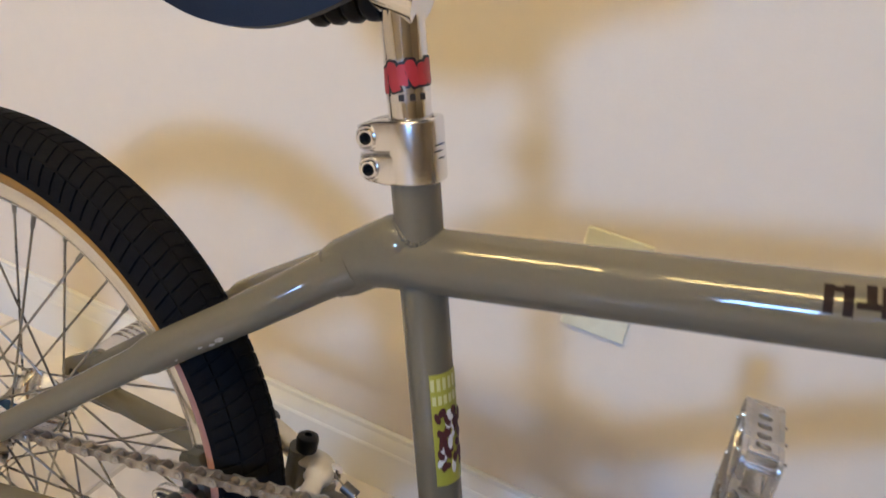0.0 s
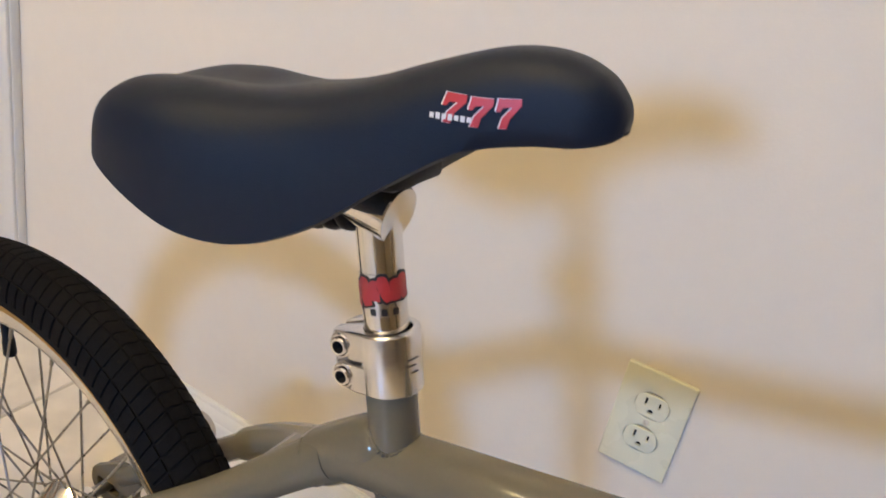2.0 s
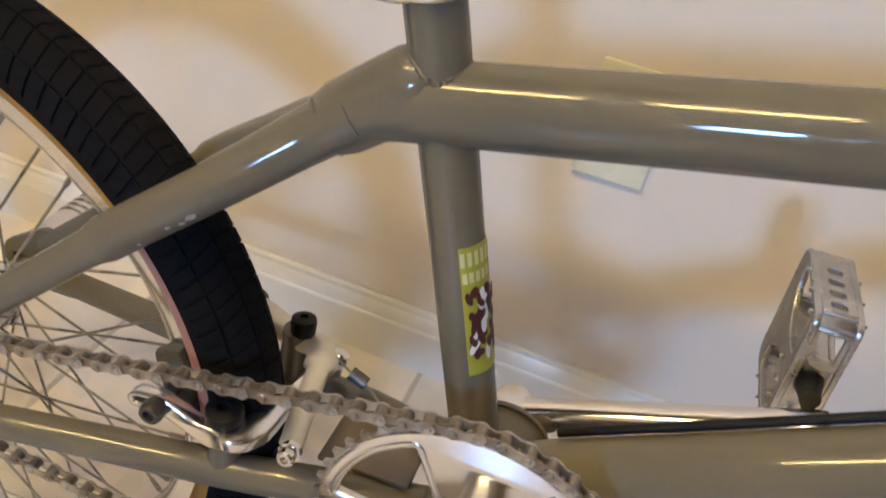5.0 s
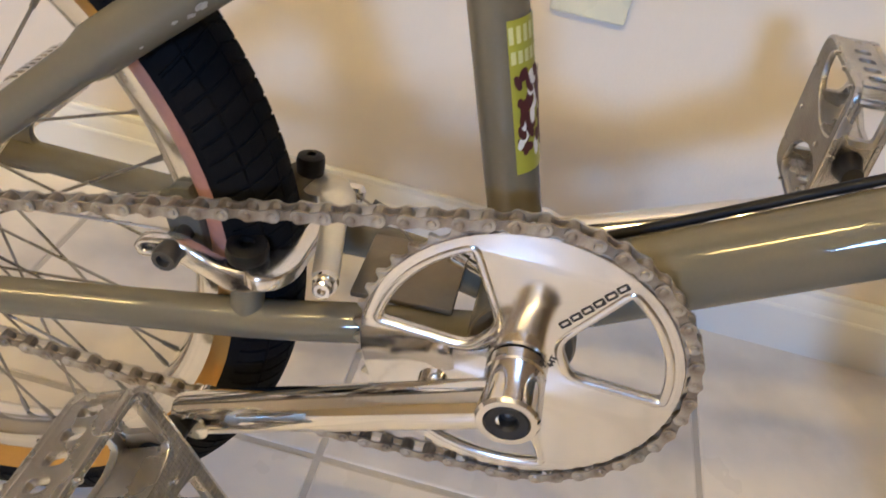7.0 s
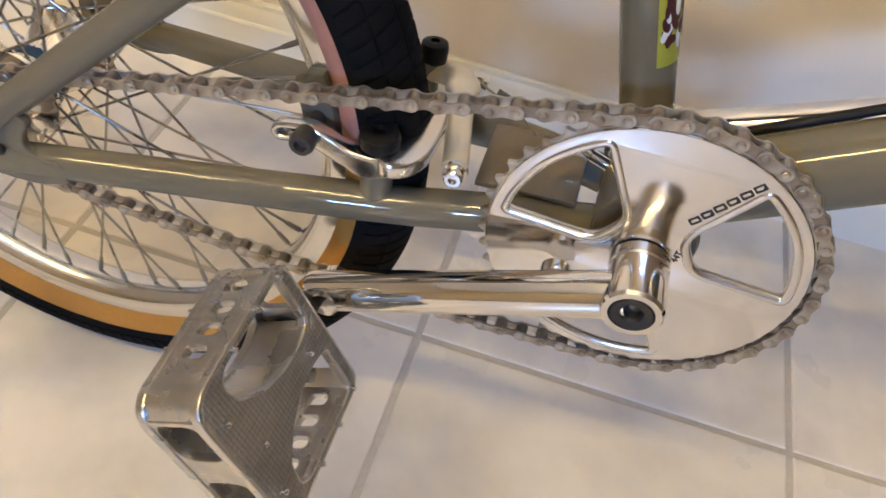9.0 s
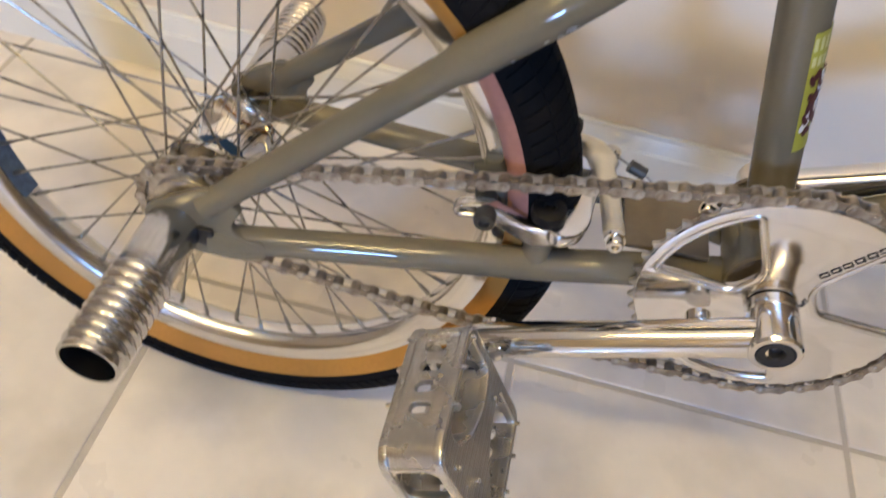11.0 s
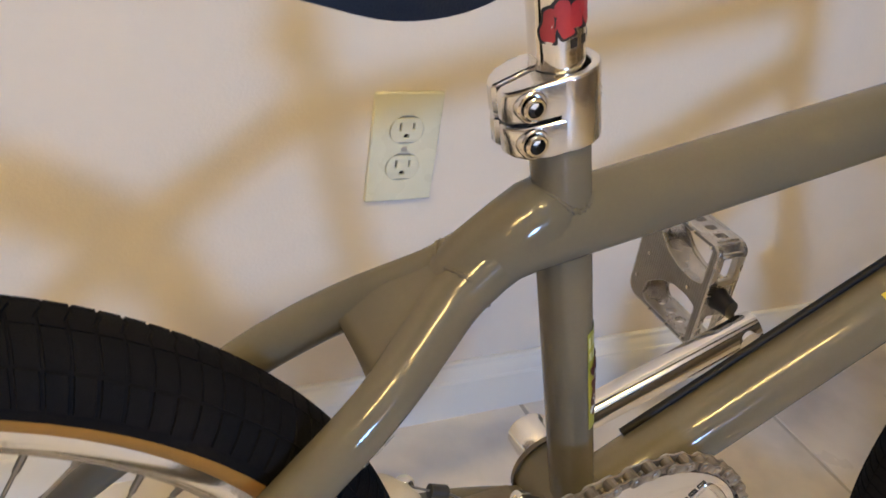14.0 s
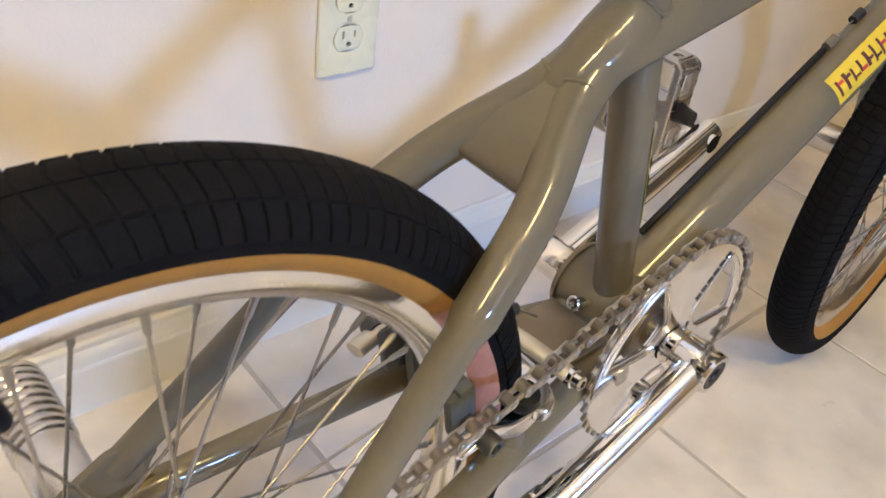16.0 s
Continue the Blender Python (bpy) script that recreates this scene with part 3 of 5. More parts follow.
# a weld round the head of each seat stay
for s in (-1, 1):
    q0, q1 = Vector((-0.1035, YB + 0.0075 * s, 0.4832)), Vector((-0.150, YB + 0.0370 * s, 0.4449))
    d = (q1 - q0).normalized()
    e1 = d.cross(Vector((0, 0, 1))).normalized()
    e2 = d.cross(e1)
    ring_pts = [q0 + (e1 * math.cos(math.tau * k / 40) + e2 * math.sin(math.tau * k / 40)) * 0.0144 for k in range(41)]
    part("weld_bead", make("weld_bead", *tube(ring_pts, [0.0006 + 0.0007 * (k % 2) + 0.0004 * random.random() for k in range(41)], 8, False), PAINT, True, 60), frame_part, "beaded weld at the head of the seat stay")

# pale scuffs on the near seat stay
scuff_a, scuff_b = Vector((-0.150, YB - 0.0370, 0.4449)), Vector((-0.190, YB - 0.0490, 0.4121))
random.seed(9)
for x, y, half, wide in ((0.0085, 0.0005, 0.0034, 0.0018), (0.0150, -0.0010, 0.0022, 0.0012), (0.0225, 0.0005, 0.0016, 0.0008), (0.0420, -0.0015, 0.0012, 0.0006)):
    worn = [(half * math.cos(a) * (0.7 + 0.5 * random.random()), wide * math.sin(a) * (0.7 + 0.5 * random.random())) for a in [math.tau * k / 14 for k in range(14)]]
    part("scuff", make("scuff", *wrapped(moved(plate(worn, [], 0.00005, 0), pose(x, y, 0)), scuff_a, scuff_b, 0.0126, -35), SCUFF), frame_part, "pale scuff in the paint")

# print on the frame
st_a = on_seat_tube(0.3700)
ST_TURN = 64


def on_sticker(w, h, x, y, lift=0.0002, nx=2, ny=4):
    return wrapped(moved(sheet(w, h, nx, ny), pose(x, y, lift)), st_a, st_a + SEAT_DIR, 0.0145, ST_TURN)


STK = part("seat_tube_sticker", make("seat_tube_sticker", *wrapped(sheet(0.0775, 0.0222, 2, 14), st_a, st_a + SEAT_DIR, 0.0145, ST_TURN), LIME), frame_part, "lime-yellow sticker with maroon and white print")
random.seed(11)
for i in range(6):
    y = -0.0095 + 0.0037 * i
    part("print_bar", make("print_bar", *on_sticker(0.0080, 0.0022, 0.0665, y), LIMEWHITE), STK)
    part("print_bar", make("print_bar", *on_sticker(0.0060, 0.0024, 0.0570, y * 0.95), LIMEWHITE), STK)
for i in range(44):
    x, y = 0.012 + 0.040 * (i + random.random()) / 44, -0.0085 + 0.017 * random.random()
    me = make("print_blot", *wrapped(moved(plate(oval(0, 0, 0.0020 + 0.0034 * random.random(), 0.0010 + 0.0014 * random.random(), 10, 0.9 * (random.random() - 0.5)), [], 0.00005, 0), pose(x, y, 0.0002 + 0.00002 * i)), st_a, st_a + SEAT_DIR, 0.0145, ST_TURN), WHITEPRINT if i % 5 == 0 else MAROON)
    part("print_blot", me, STK)
TT_D = (TT_B - TT_A).normalized()
for i, (x, y, w, h) in enumerate(((0.200, 0.001, 0.0035, 0.015), (0.2035, -0.004, 0.005, 0.003), (0.2085, 0.001, 0.0035, 0.016), (0.214, 0.003, 0.008, 0.0035), (0.218, -0.002, 0.0035, 0.013), (0.2245, 0.000, 0.003, 0.016), (0.2275, -0.006, 0.007, 0.003), (0.2275, 0.006, 0.007, 0.003), (0.2380, 0.001, 0.0035, 0.015), (0.2415, 0.000, 0.006, 0.003))):
    part("print_bar", make("print_bar", *wrapped(moved(sheet(w * 1.3, h, 2, 4), pose(x, y, 0)), TT_A + TT_D * 0.0135, TT_B, 0.0195, -44), DARKINK), frame_part, "worn dark print on the top tube")
DT_D = (DT_B - DT_A).normalized()
dts = part("down_tube_sticker", make("down_tube_sticker", *wrapped(sheet(0.17, 0.026, 3, 12), DT_A + DT_D * 0.234, DT_B, 0.0220, -40), YELLOW), frame_part, "yellow sticker with dark red print on the down tube")
random.seed(21)
for i in range(18):
    x = 0.004 + 0.0090 * i
    part("print_bar", make("print_bar", *wrapped(moved(sheet(0.0024 + 0.0014 * random.random(), 0.009 + 0.007 * random.random(), 2, 5), pose(x, 0.003 * (random.random() - 0.5), 0.0002)), DT_A + DT_D * 0.234, DT_B, 0.0220, -40), MAROON), dts)
    part("print_bar", make("print_bar", *wrapped(moved(sheet(0.0062, 0.0022 + 0.001 * random.random(), 2, 3), pose(x + 0.0018, 0.011 * (random.random() - 0.5), 0.0003)), DT_A + DT_D * 0.234, DT_B, 0.0220, -40), RED if i % 3 == 0 else MAROON), dts)

# brake cable on top of the down tube
DT_N = Vector((-DT_D.z, 0, DT_D.x))
cable = [DT_A + DT_D * s + DT_N * 0.0215 + Vector((0, 0.0135, 0)) for s in (0.040, 0.10, 0.20, 0.262)]
cable_ob = part("brake_cable", make("brake_cable", *tube(cable, 0.0029, 12), PLASTIC), bike, "black brake cable housing along the down tube")
for s in (0.265, 0.300):
    part("cable_stop", make("cable_stop", *tube([DT_A + DT_D * (s + d) + DT_N * 0.0215 + Vector((0, 0.0135, 0)) for d in (0, 0.012)], 0.0042, 14), BLACK_STEEL if s > 0.28 else PAINT), cable_ob)
part("inner_wire", make("inner_wire", *tube([DT_A + DT_D * s + DT_N * 0.0213 + Vector((0, 0.0135, 0)) for s in (0.262, 0.42)], 0.0008, 8), SPOKE), cable_ob)

# fork and headset
fork = part("fork", make("fork", *tube([HEAD_LO - HEAD_DIR * 0.050, HEAD_LO + HEAD_DIR * 0.006], 0.0150, 28), PAINT), bike, "olive-grey fork with round legs")
WHEEL_LEAN = Matrix.Rotation(radians(-0.84), 4, "Z") @ Matrix.Rotation(radians(-2.0), 4, "X")
REAR_LEAN = Matrix.Translation(AXLE) @ WHEEL_LEAN @ Matrix.Translation(-AXLE)
STEER = Matrix.Translation(HEAD_LO) @ Matrix.Rotation(radians(4.5), 4, HEAD_DIR) @ Matrix.Translation(-HEAD_LO)
for s in (-1, 1):
    crown = HEAD_LO - HEAD_DIR * 0.028
    leg = bend([tuple(crown + Vector((0, 0.006 * s, 0))), tuple(crown + Vector((0.004, 0.050 * s, -0.004))), tuple(FRONT + Vector((-0.012, 0.0575 * s, 0.045))), tuple(FRONT + Vector((0, 0.0575 * s, 0.012)))], 0.03, 6)
    part("fork_leg", make("fork_leg", *moved(tube(leg, [0.0155] * (len(leg) - 3) + [0.013, 0.012, 0.010], 24), STEER), PAINT), fork)
    part("fork_dropout", make("fork_dropout", *moved(plate(rounded([(-0.016, -0.018), (0.016, -0.018), (0.018, 0.004), (0.010, 0.026), (-0.012, 0.026), (-0.018, 0.004)], 0.006), [], 0.0055, 0.0008, frame_of(FRONT + Vector((0, 0.0575 * s, 0)), (1, 0, 0), (0, 0, 1))), STEER), PAINT), fork)
for a in (-0.006, 0.115):
    part("headset_cup", make("headset_cup", *lathe([(-0.004, 0.012), (-0.004, 0.0205), (0.006, 0.0225), (0.010, 0.0215), (0.010, 0.012)], HEAD_LO + HEAD_DIR * (a - 0.003), HEAD_DIR, 32, True), CHROME), frame_part, "chrome headset cup")


# ---- wheels ----
def ring_section(centre_r, w, n, a0, a1, lift=0.0):
    """Points (along, radius) of a tyre's round section from angle a0 to a1 (0: crown)."""
    out = []
    for i in range(n + 1):
        a = radians(a0 + (a1 - a0) * i / n)
        out.append(((w + lift) * math.sin(a), centre_r + (w + lift) * math.cos(a)))
    return out


TW = 0.0252
TC = TYRE_R - TW - 0.0012


def tread():
    """Rows of low tread blocks with grooves between them, as the smooth carcass carries them."""
    V, F = [], []
    rows = [(-89, -56, 150, 0.87, 0.0015), (-52.5, -18.5, 150, 0.93, 0.0009), (-16, 16, 150, 0.94, 0.0007), (18.5, 52.5, 150, 0.93, 0.0009), (56, 89, 150, 0.87, 0.0015)]
    for k, (a0, a1, n, fill, h) in enumerate(rows):
        sub = 4
        shift = (0.0, 0.35, 0.75, 0.35, 0.0)[k]
        for j in range(n):
            w0 = 2 * math.pi * (j + shift) / n
            w1 = w0 + 2 * math.pi / n * fill
            o = len(V)
            for i in range(sub + 1):
                a = radians(a0 + (a1 - a0) * i / sub)
                slant = (0.40 * (i / sub if k < 2 else 1 - i / sub) if k != 2 else 0.10 * math.sin(math.tau * i / sub)) * 2 * math.pi / n
                for lift in (-0.0004, h):
                    inset = 0.0 if lift < 0 else 0.06 * (w1 - w0)
                    r, y = TC + (TW + lift) * math.cos(a), (TW + lift) * math.sin(a)
                    for w in (w0 + inset + slant, w1 - inset + slant):
                        V.append((r * math.cos(w), y, r * math.sin(w)))
            for i in range(sub):
                b = o + 4 * i
                F += [(b + 2, b + 3, b + 7, b + 6), (b, b + 2, b + 6, b + 4), (b + 1, b + 5, b + 7, b + 3)]
            F += [(o, o + 1, o + 3, o + 2), (o + 4 * sub, o + 4 * sub + 2, o + 4 * sub + 3, o + 4 * sub + 1)]
    return V, F


tread_me = make("tread", *tread(), TREAD, True, 35)
tyre_me = make("tyre", *lathe(ring_section(TC, TW, 22, -105, 105) + ring_section(TC, TW - 0.004, 10, 105, -105), (0, 0, 0), (0, 1, 0), 96, True), TREAD, True, 35)
side_me = {s: make("sidewall", *lathe(ring_section(TC, TW - 0.0003, 10, 103 * s, 158 * s) + ring_section(TC, TW - 0.0035, 10, 158 * s, 103 * s), (0, 0, 0), (0, 1, 0), 96, True), TAN) for s in (-1, 1)}
RIM_OUT, RIM_IN, RIM_W = 0.2125, 0.1895, 0.0158
rim_prof = [(-RIM_W, RIM_OUT), (-RIM_W + 0.0015, RIM_OUT + 0.0012), (-RIM_W + 0.0035, RIM_OUT), (-RIM_W + 0.003, RIM_OUT - 0.006), (RIM_W - 0.003, RIM_OUT - 0.006), (RIM_W - 0.0035, RIM_OUT), (RIM_W - 0.0015, RIM_OUT + 0.0012), (RIM_W, RIM_OUT),
            (RIM_W, RIM_OUT - 0.0075), *[(RIM_W * math.cos(radians(a)), RIM_IN + 0.0130 - 0.0134 * math.sin(radians(a))) for a in range(10, 171, 20)], (-RIM_W, RIM_OUT - 0.0075)]
rim_me = make("rim", *lathe(rim_prof, (0, 0, 0), (0, 1, 0), 128, True), RIM_ALLOY, True, 30)


def hub_shape():
    """The hub shell with two flanges, flared towards them."""
    f = 0.0275
    prof = [(-0.052, 0.006), (-0.052, 0.0105), (-0.040, 0.0115), (-0.033, 0.0150), (-f - 0.0022, 0.0175), (-f - 0.0018, 0.0295), (-f, 0.0305), (-f + 0.0018, 0.0295), (-f + 0.004, 0.0225), (-0.012, 0.0180), (0.002, 0.0195), (f - 0.008, 0.0255),
            (f - 0.0018, 0.0295), (f, 0.0305), (f + 0.0018, 0.0295), (f + 0.0022, 0.0175), (0.036, 0.0150), (0.044, 0.0115), (0.052, 0.0105), (0.052, 0.006)]
    return lathe(prof, (0, 0, 0), (0, 1, 0), 48, True)


hub_me = make("hub", *hub_shape(), CHROME)


def one_spoke():
    """A thin wire along z from 0 to 1 m, drawn to its length by the wheel."""
    L = 0.1760
    return join(tube([(0, 0, 0), (0, 0, L)], 0.00098, 8), tube([(0, 0, L - 0.0115), (0, 0, L - 0.001)], [0.0016, 0.0019], 8))


spoke_me = make("spoke", *one_spoke(), SPOKE)
valve_me = make("valve", *join(lathe([(0, 0.0), (0, 0.0038), (0.003, 0.0042), (0.016, 0.0042), (0.019, 0.0048), (0.030, 0.0050), (0.032, 0.0040), (0.0325, 0.0)], (0, 0, 0), (0, 0, -1), 16)), PLASTIC)


def wheel(name, label, at, turn, spin):
    """A spoked wheel about its axle at the pose. spin: degrees by which the valve stands from the top."""
    m = Matrix.Translation(at) @ turn @ Matrix.Rotation(radians(spin), 4, "Y")
    w = part(name, rim_me, bike, label, m)
    part("tyre", tyre_me, w, "black rubber tyre with cut tread", m)
    tagged(part("tread", tread_me, w, "black tread blocks", m), kind="stuff")
    for s in (-1, 1):
        part("sidewall", side_me[s], w, "tan skin sidewall", m)
    part("hub", hub_me, w, "chrome flanged hub", m)
    part("valve", valve_me, w, "black capped valve", m @ Matrix.Translation((0, 0, RIM_IN + 0.001)))
    n = 48
    for i in range(n):
        s = -1 if i % 2 else 1
        lead = 1 if (i // 2) % 2 else -1
        ang = 2 * math.pi * (i + 0.5) / n
        hang_ang = ang + lead * radians(58)
        a = Vector((0.0270 * math.cos(hang_ang), s * (0.0275 + 0.0018 * lead), 0.0270 * math.sin(hang_ang)))
        b = Vector(((RIM_IN - 0.0005) * math.cos(ang), s * 0.0022, (RIM_IN - 0.0005) * math.sin(ang)))
        d = b - a
        q = d.to_track_quat("Z", "Y").to_matrix().to_4x4()
        part("spoke", spoke_me, w, m=m @ Matrix.Translation(a) @ q @ Matrix.Diagonal((1, 1, d.length / 0.1760, 1)))
    return w


rear_wheel = wheel("rear_wheel", "rear wheel with satin alloy rim and steel spokes", AXLE, WHEEL_LEAN, -12.5)
front_at = STEER @ FRONT
front_wheel = wheel("front_wheel", "front wheel with satin alloy rim and steel spokes", front_at, STEER.to_3x3().to_4x4(), 100)
part("dust_cap", make("dust_cap", *lathe([(0, 0.010), (0, 0.0175), (0.003, 0.0190), (0.015, 0.0190), (0.018, 0.0170), (0.018, 0.010)], AXLE + Vector((0, 0.0030, 0)), (0, -1, 0), 32, True), BLUE), rear_wheel, "dark blue anodised hub ring")
# a faded label on the sidewall and rim tape print
arc = [(r, math.radians(a)) for a in range(5, 44, 3) for r in [TC + TW * math.cos(math.radians(150 - 8 * k)) for k in range(7)]]
lab = [(AXLE.x + r * math.cos(a), AXLE.y - TW * math.sin(math.acos(max(-1, min(1, (r - TC) / TW)))) - 0.0003, AXLE.z + r * math.sin(a)) for r, a in arc]
part("sidewall_label", make("sidewall_label", lab, [(7 * i + k, 7 * i + k + 1, 7 * i + k + 8, 7 * i + k + 7) for i in range(len(arc) // 7 - 1) for k in range(6)], PINKLABEL), rear_wheel, "faded pink label on the tan sidewall", REAR_LEAN)
part("rim_label", make("rim_label", *([(AXLE.x + (RIM_IN - 0.0010) * math.cos(math.radians(a)), AXLE.y + y, AXLE.z + (RIM_IN - 0.0010) * math.sin(math.radians(a))) for a in range(172, 212, 2) for y in (-0.009, 0.009)], [(2 * i, 2 * i + 1, 2 * i + 3, 2 * i + 2) for i in range(19)]), RIMBLUE), rear_wheel, "mottled dark blue label on the rim", REAR_LEAN)


def peg(at, axis, name="axle_peg"):
    """A hollow steel peg: plain towards the frame, turned in rings at its outer half."""
    prof = [(0.0, 0.0065), (0.0, 0.0172), (0.0015, 0.0180), (0.046, 0.0180)]
    for k in range(8):
        c = 0.0495 + 0.0074 * k
        prof += [(c - 0.0034, 0.0179), (c - 0.0022, 0.0190), (c - 0.0008, 0.0196), (c + 0.0008, 0.0196), (c + 0.0022, 0.0190), (c + 0.0034, 0.0179)]
    prof += [(0.1055, 0.0186), (0.110, 0.0186), (0.111, 0.0180), (0.111, 0.0162), (0.006, 0.0162), (0.006, 0.0065)]
    return lathe(prof, at, axis, 40, True)


n_front = (STEER.to_3x3() @ Vector((0, 1, 0)))
for at, d, par in ((AXLE + Vector((0, -0.0750, 0)), Vector((0, -1, 0)), rear_wheel), (AXLE + Vector((0, 0.0750, 0)), Vector((0, 1, 0)), rear_wheel), (front_at + n_front * 0.062, n_front, front_wheel)):
    part("axle_peg", make("axle_peg", *peg(at, d), PEGSTEEL, True, 40), par, "ringed chrome axle peg, open at its end")
for s in (-1, 1):
    part("axle_nut", make("axle_nut", *lathe([(0, 0.0045), (0, 0.0125), (0.002, 0.0130), (0.010, 0.0125), (0.010, 0.0045)], AXLE + Vector((0, s * 0.0745, 0)), (0, s, 0), 6, True), BOLT), rear_wheel)
part("axle_washer", make("axle_washer", *block((0.011, 0.004, 0.015), (AXLE.x + 0.0215, AXLE.y - 0.0762, AXLE.z - 0.001), 0.0019), BLACK_STEEL), rear_wheel, "black axle washer at the dropout slot")
part("axle", make("axle", *tube([AXLE + Vector((0, -0.08, 0)), AXLE + Vector((0, 0.08, 0))], 0.0055, 16), SPOKE), rear_wheel)
part("axle", make("axle", *tube([front_at - n_front * 0.064, front_at + n_front * 0.066], 0.0055, 16), SPOKE), front_wheel)


# ---- sprocket, cog and chain ----
CY = -0.4235                     # chain line
RINGC, COGC = Vector((BB.x, CY, BB.z)), Vector((AXLE.x, CY - 0.0155, AXLE.z))
PITCH = 0.0127
R44, R16 = PITCH / (2 * math.sin(math.pi / 44)), PITCH / (2 * math.sin(math.pi / 16))


def toothed(n, r, phase=0.0):
    out = []
    for i in range(n):
        for da, dr in ((-0.5, -0.0044), (-0.26, -0.0038), (-0.05, -0.0004), (0.05, -0.0004), (0.26, -0.0038)):
            a = 2 * math.pi * (i + da) / n + phase
            out.append(((r + dr) * math.cos(a), (r + dr) * math.sin(a)))
    return out


def window(a0, a1, r0, r1):
    """A cut-out of the sprocket between two spokes of the plate."""
    pts = [(r0 * math.cos(radians(a0 + 3)), r0 * math.sin(radians(a0 + 3))), (r0 * math.cos(radians(a1 - 3)), r0 * math.sin(radians(a1 - 3)))]
    for k in range(9):
        a = radians(a1 + (a0 - a1) * k / 8)
        pts.append((r1 * math.cos(a), r1 * math.sin(a)))
    return rounded(pts, 0.0085, 6)


WINDOWS = [window(0 + k * 118, 57 + k * 118, 0.0275, 0.0765) for k in range(3)]
ring_pose = frame_of(RINGC, (1, 0, 0), (0, 0, 1))
ring_disc = plate([(0.0842 * math.cos(2 * math.pi * i / 96), 0.0842 * math.sin(2 * math.pi * i / 96)) for i in range(96)], WINDOWS + [oval(0, 0, 0.0115, 0.0115, 24)], 0.0064, 0.0012, ring_pose)
ring = part("sprocket", make("sprocket", *ring_disc, RING_ALLOY, True, 28), bike, "mirror-polished alloy sprocket with three windows")
part("tooth_ring", make("tooth_ring", *plate(toothed(44, R44), [[(0.0815 * math.cos(-2 * math.pi * i / 96), 0.0815 * math.sin(-2 * math.pi * i / 96)) for i in range(96)]], 0.0030, 0.0004, ring_pose), CHAIN, True, 28), ring, "oily worn teeth")
for w in WINDOWS:
    mx, mz = sum(x for x, z in w) / len(w), sum(z for x, z in w) / len(w)
    lip = [Vector((RINGC.x + mx + (x - mx) * 1.035, CY - 0.0012, RINGC.z + mz + (z - mz) * 1.035)) for x, z in w]
    part("window_lip", make("window_lip", *tube(lip + lip[:1], 0.0030, 12, False), ALLOY), ring, "raised polished lip round the cut-out")
for i in range(6):
    c = Vector((RINGC.x + 0.0160 + 0.0040 * i, CY - 0.0034, RINGC.z + 0.0365 + 0.0060 * i))
    mark = plate(rounded([(-0.0032, -0.0016), (0.0028, -0.0022), (0.0032, 0.0016), (-0.0028, 0.0022)], 0.0006, 3), [rounded([(-0.0022, -0.0009), (0.0019 - 0.0012 * (i % 2), -0.0013), (0.0021, 0.0009), (-0.0018, 0.0013)], 0.0003, 2)], 0.0003, 0, Matrix.Translation(c) @ Matrix.Rotation(radians(-56), 4, "Y") @ Matrix.Rotation(radians(90), 4, "X"))
    part("print_mark", make("print_mark", *mark, BLACKPRINT), ring, "engraved dark mark on the sprocket")
part("tooth_count", make("tooth_count", *moved(letters("44T", 0.0052), frame_of((RINGC.x + 0.0165, CY - 0.0034, RINGC.z + 0.0095), (0.10, 0, 1), (-1, 0, 0.10))), BLACKPRINT), ring, "small engraved 44T")
part("rear_cog", make("rear_cog", *plate(toothed(16, R16), [oval(0, 0, 0.0205, 0.0205, 32)], 0.0030, 0.0004, frame_of(COGC, (1, 0, 0), (0, 0, 1))), CHAIN, True, 28), rear_wheel, "oily steel rear cog")
part("freewheel_body", make("freewheel_body", *lathe([(-0.007, 0.012), (-0.007, 0.0200), (-0.005, 0.0225), (0.006, 0.0235), (0.009, 0.0205), (0.009, 0.012)], COGC, (0, 1, 0), 36, True), CHAIN), rear_wheel, "dark freewheel body")


def chain_path():
    """Points a pitch apart round the sprocket and the cog, the lower run a little slack."""
    c1, c2, r1, r2 = Vector((RINGC.x, RINGC.z)), Vector((COGC.x, COGC.z)), R44, R16
    d = c1 - c2
    base_a, L = math.atan2(d.y, d.x), d.length
    al = math.acos((r2 - r1) / L)
    pts = []
    top_a, bot_a = base_a + al, base_a - al
    for i in range(61):        # round the front of the ring, top to bottom
        a = top_a + (bot_a - top_a) * i / 60
        pts.append(c1 + r1 * Vector((math.cos(a), math.sin(a))))
    p, q = pts[-1], c2 + r2 * Vector((math.cos(bot_a), math.sin(bot_a)))
    for i in range(1, 40):
        s = i / 40
        pts.append(p.lerp(q, s) + Vector((0, -0.010 * 4 * s * (1 - s))))
    for i in range(31):        # round the back of the cog
        a = bot_a - (2 * math.pi - 2 * al) * i / 30
        pts.append(c2 + r2 * Vector((math.cos(a), math.sin(a))))
    p, q = pts[-1], pts[0]
    for i in range(1, 40):
        pts.append(p.lerp(q, i / 40))
    pts.append(pts[0])
    cum = [0.0]
    for a, b in zip(pts, pts[1:]):
        cum.append(cum[-1] + (b - a).length)
    n = round(cum[-1] / PITCH / 2) * 2
    out, k = [], 0
    for i in range(n):
        s = cum[-1] * i / n
        while cum[k + 1] < s:
            k += 1
        out.append(pts[k].lerp(pts[k + 1], (s - cum[k]) / (cum[k + 1] - cum[k])))
    return out


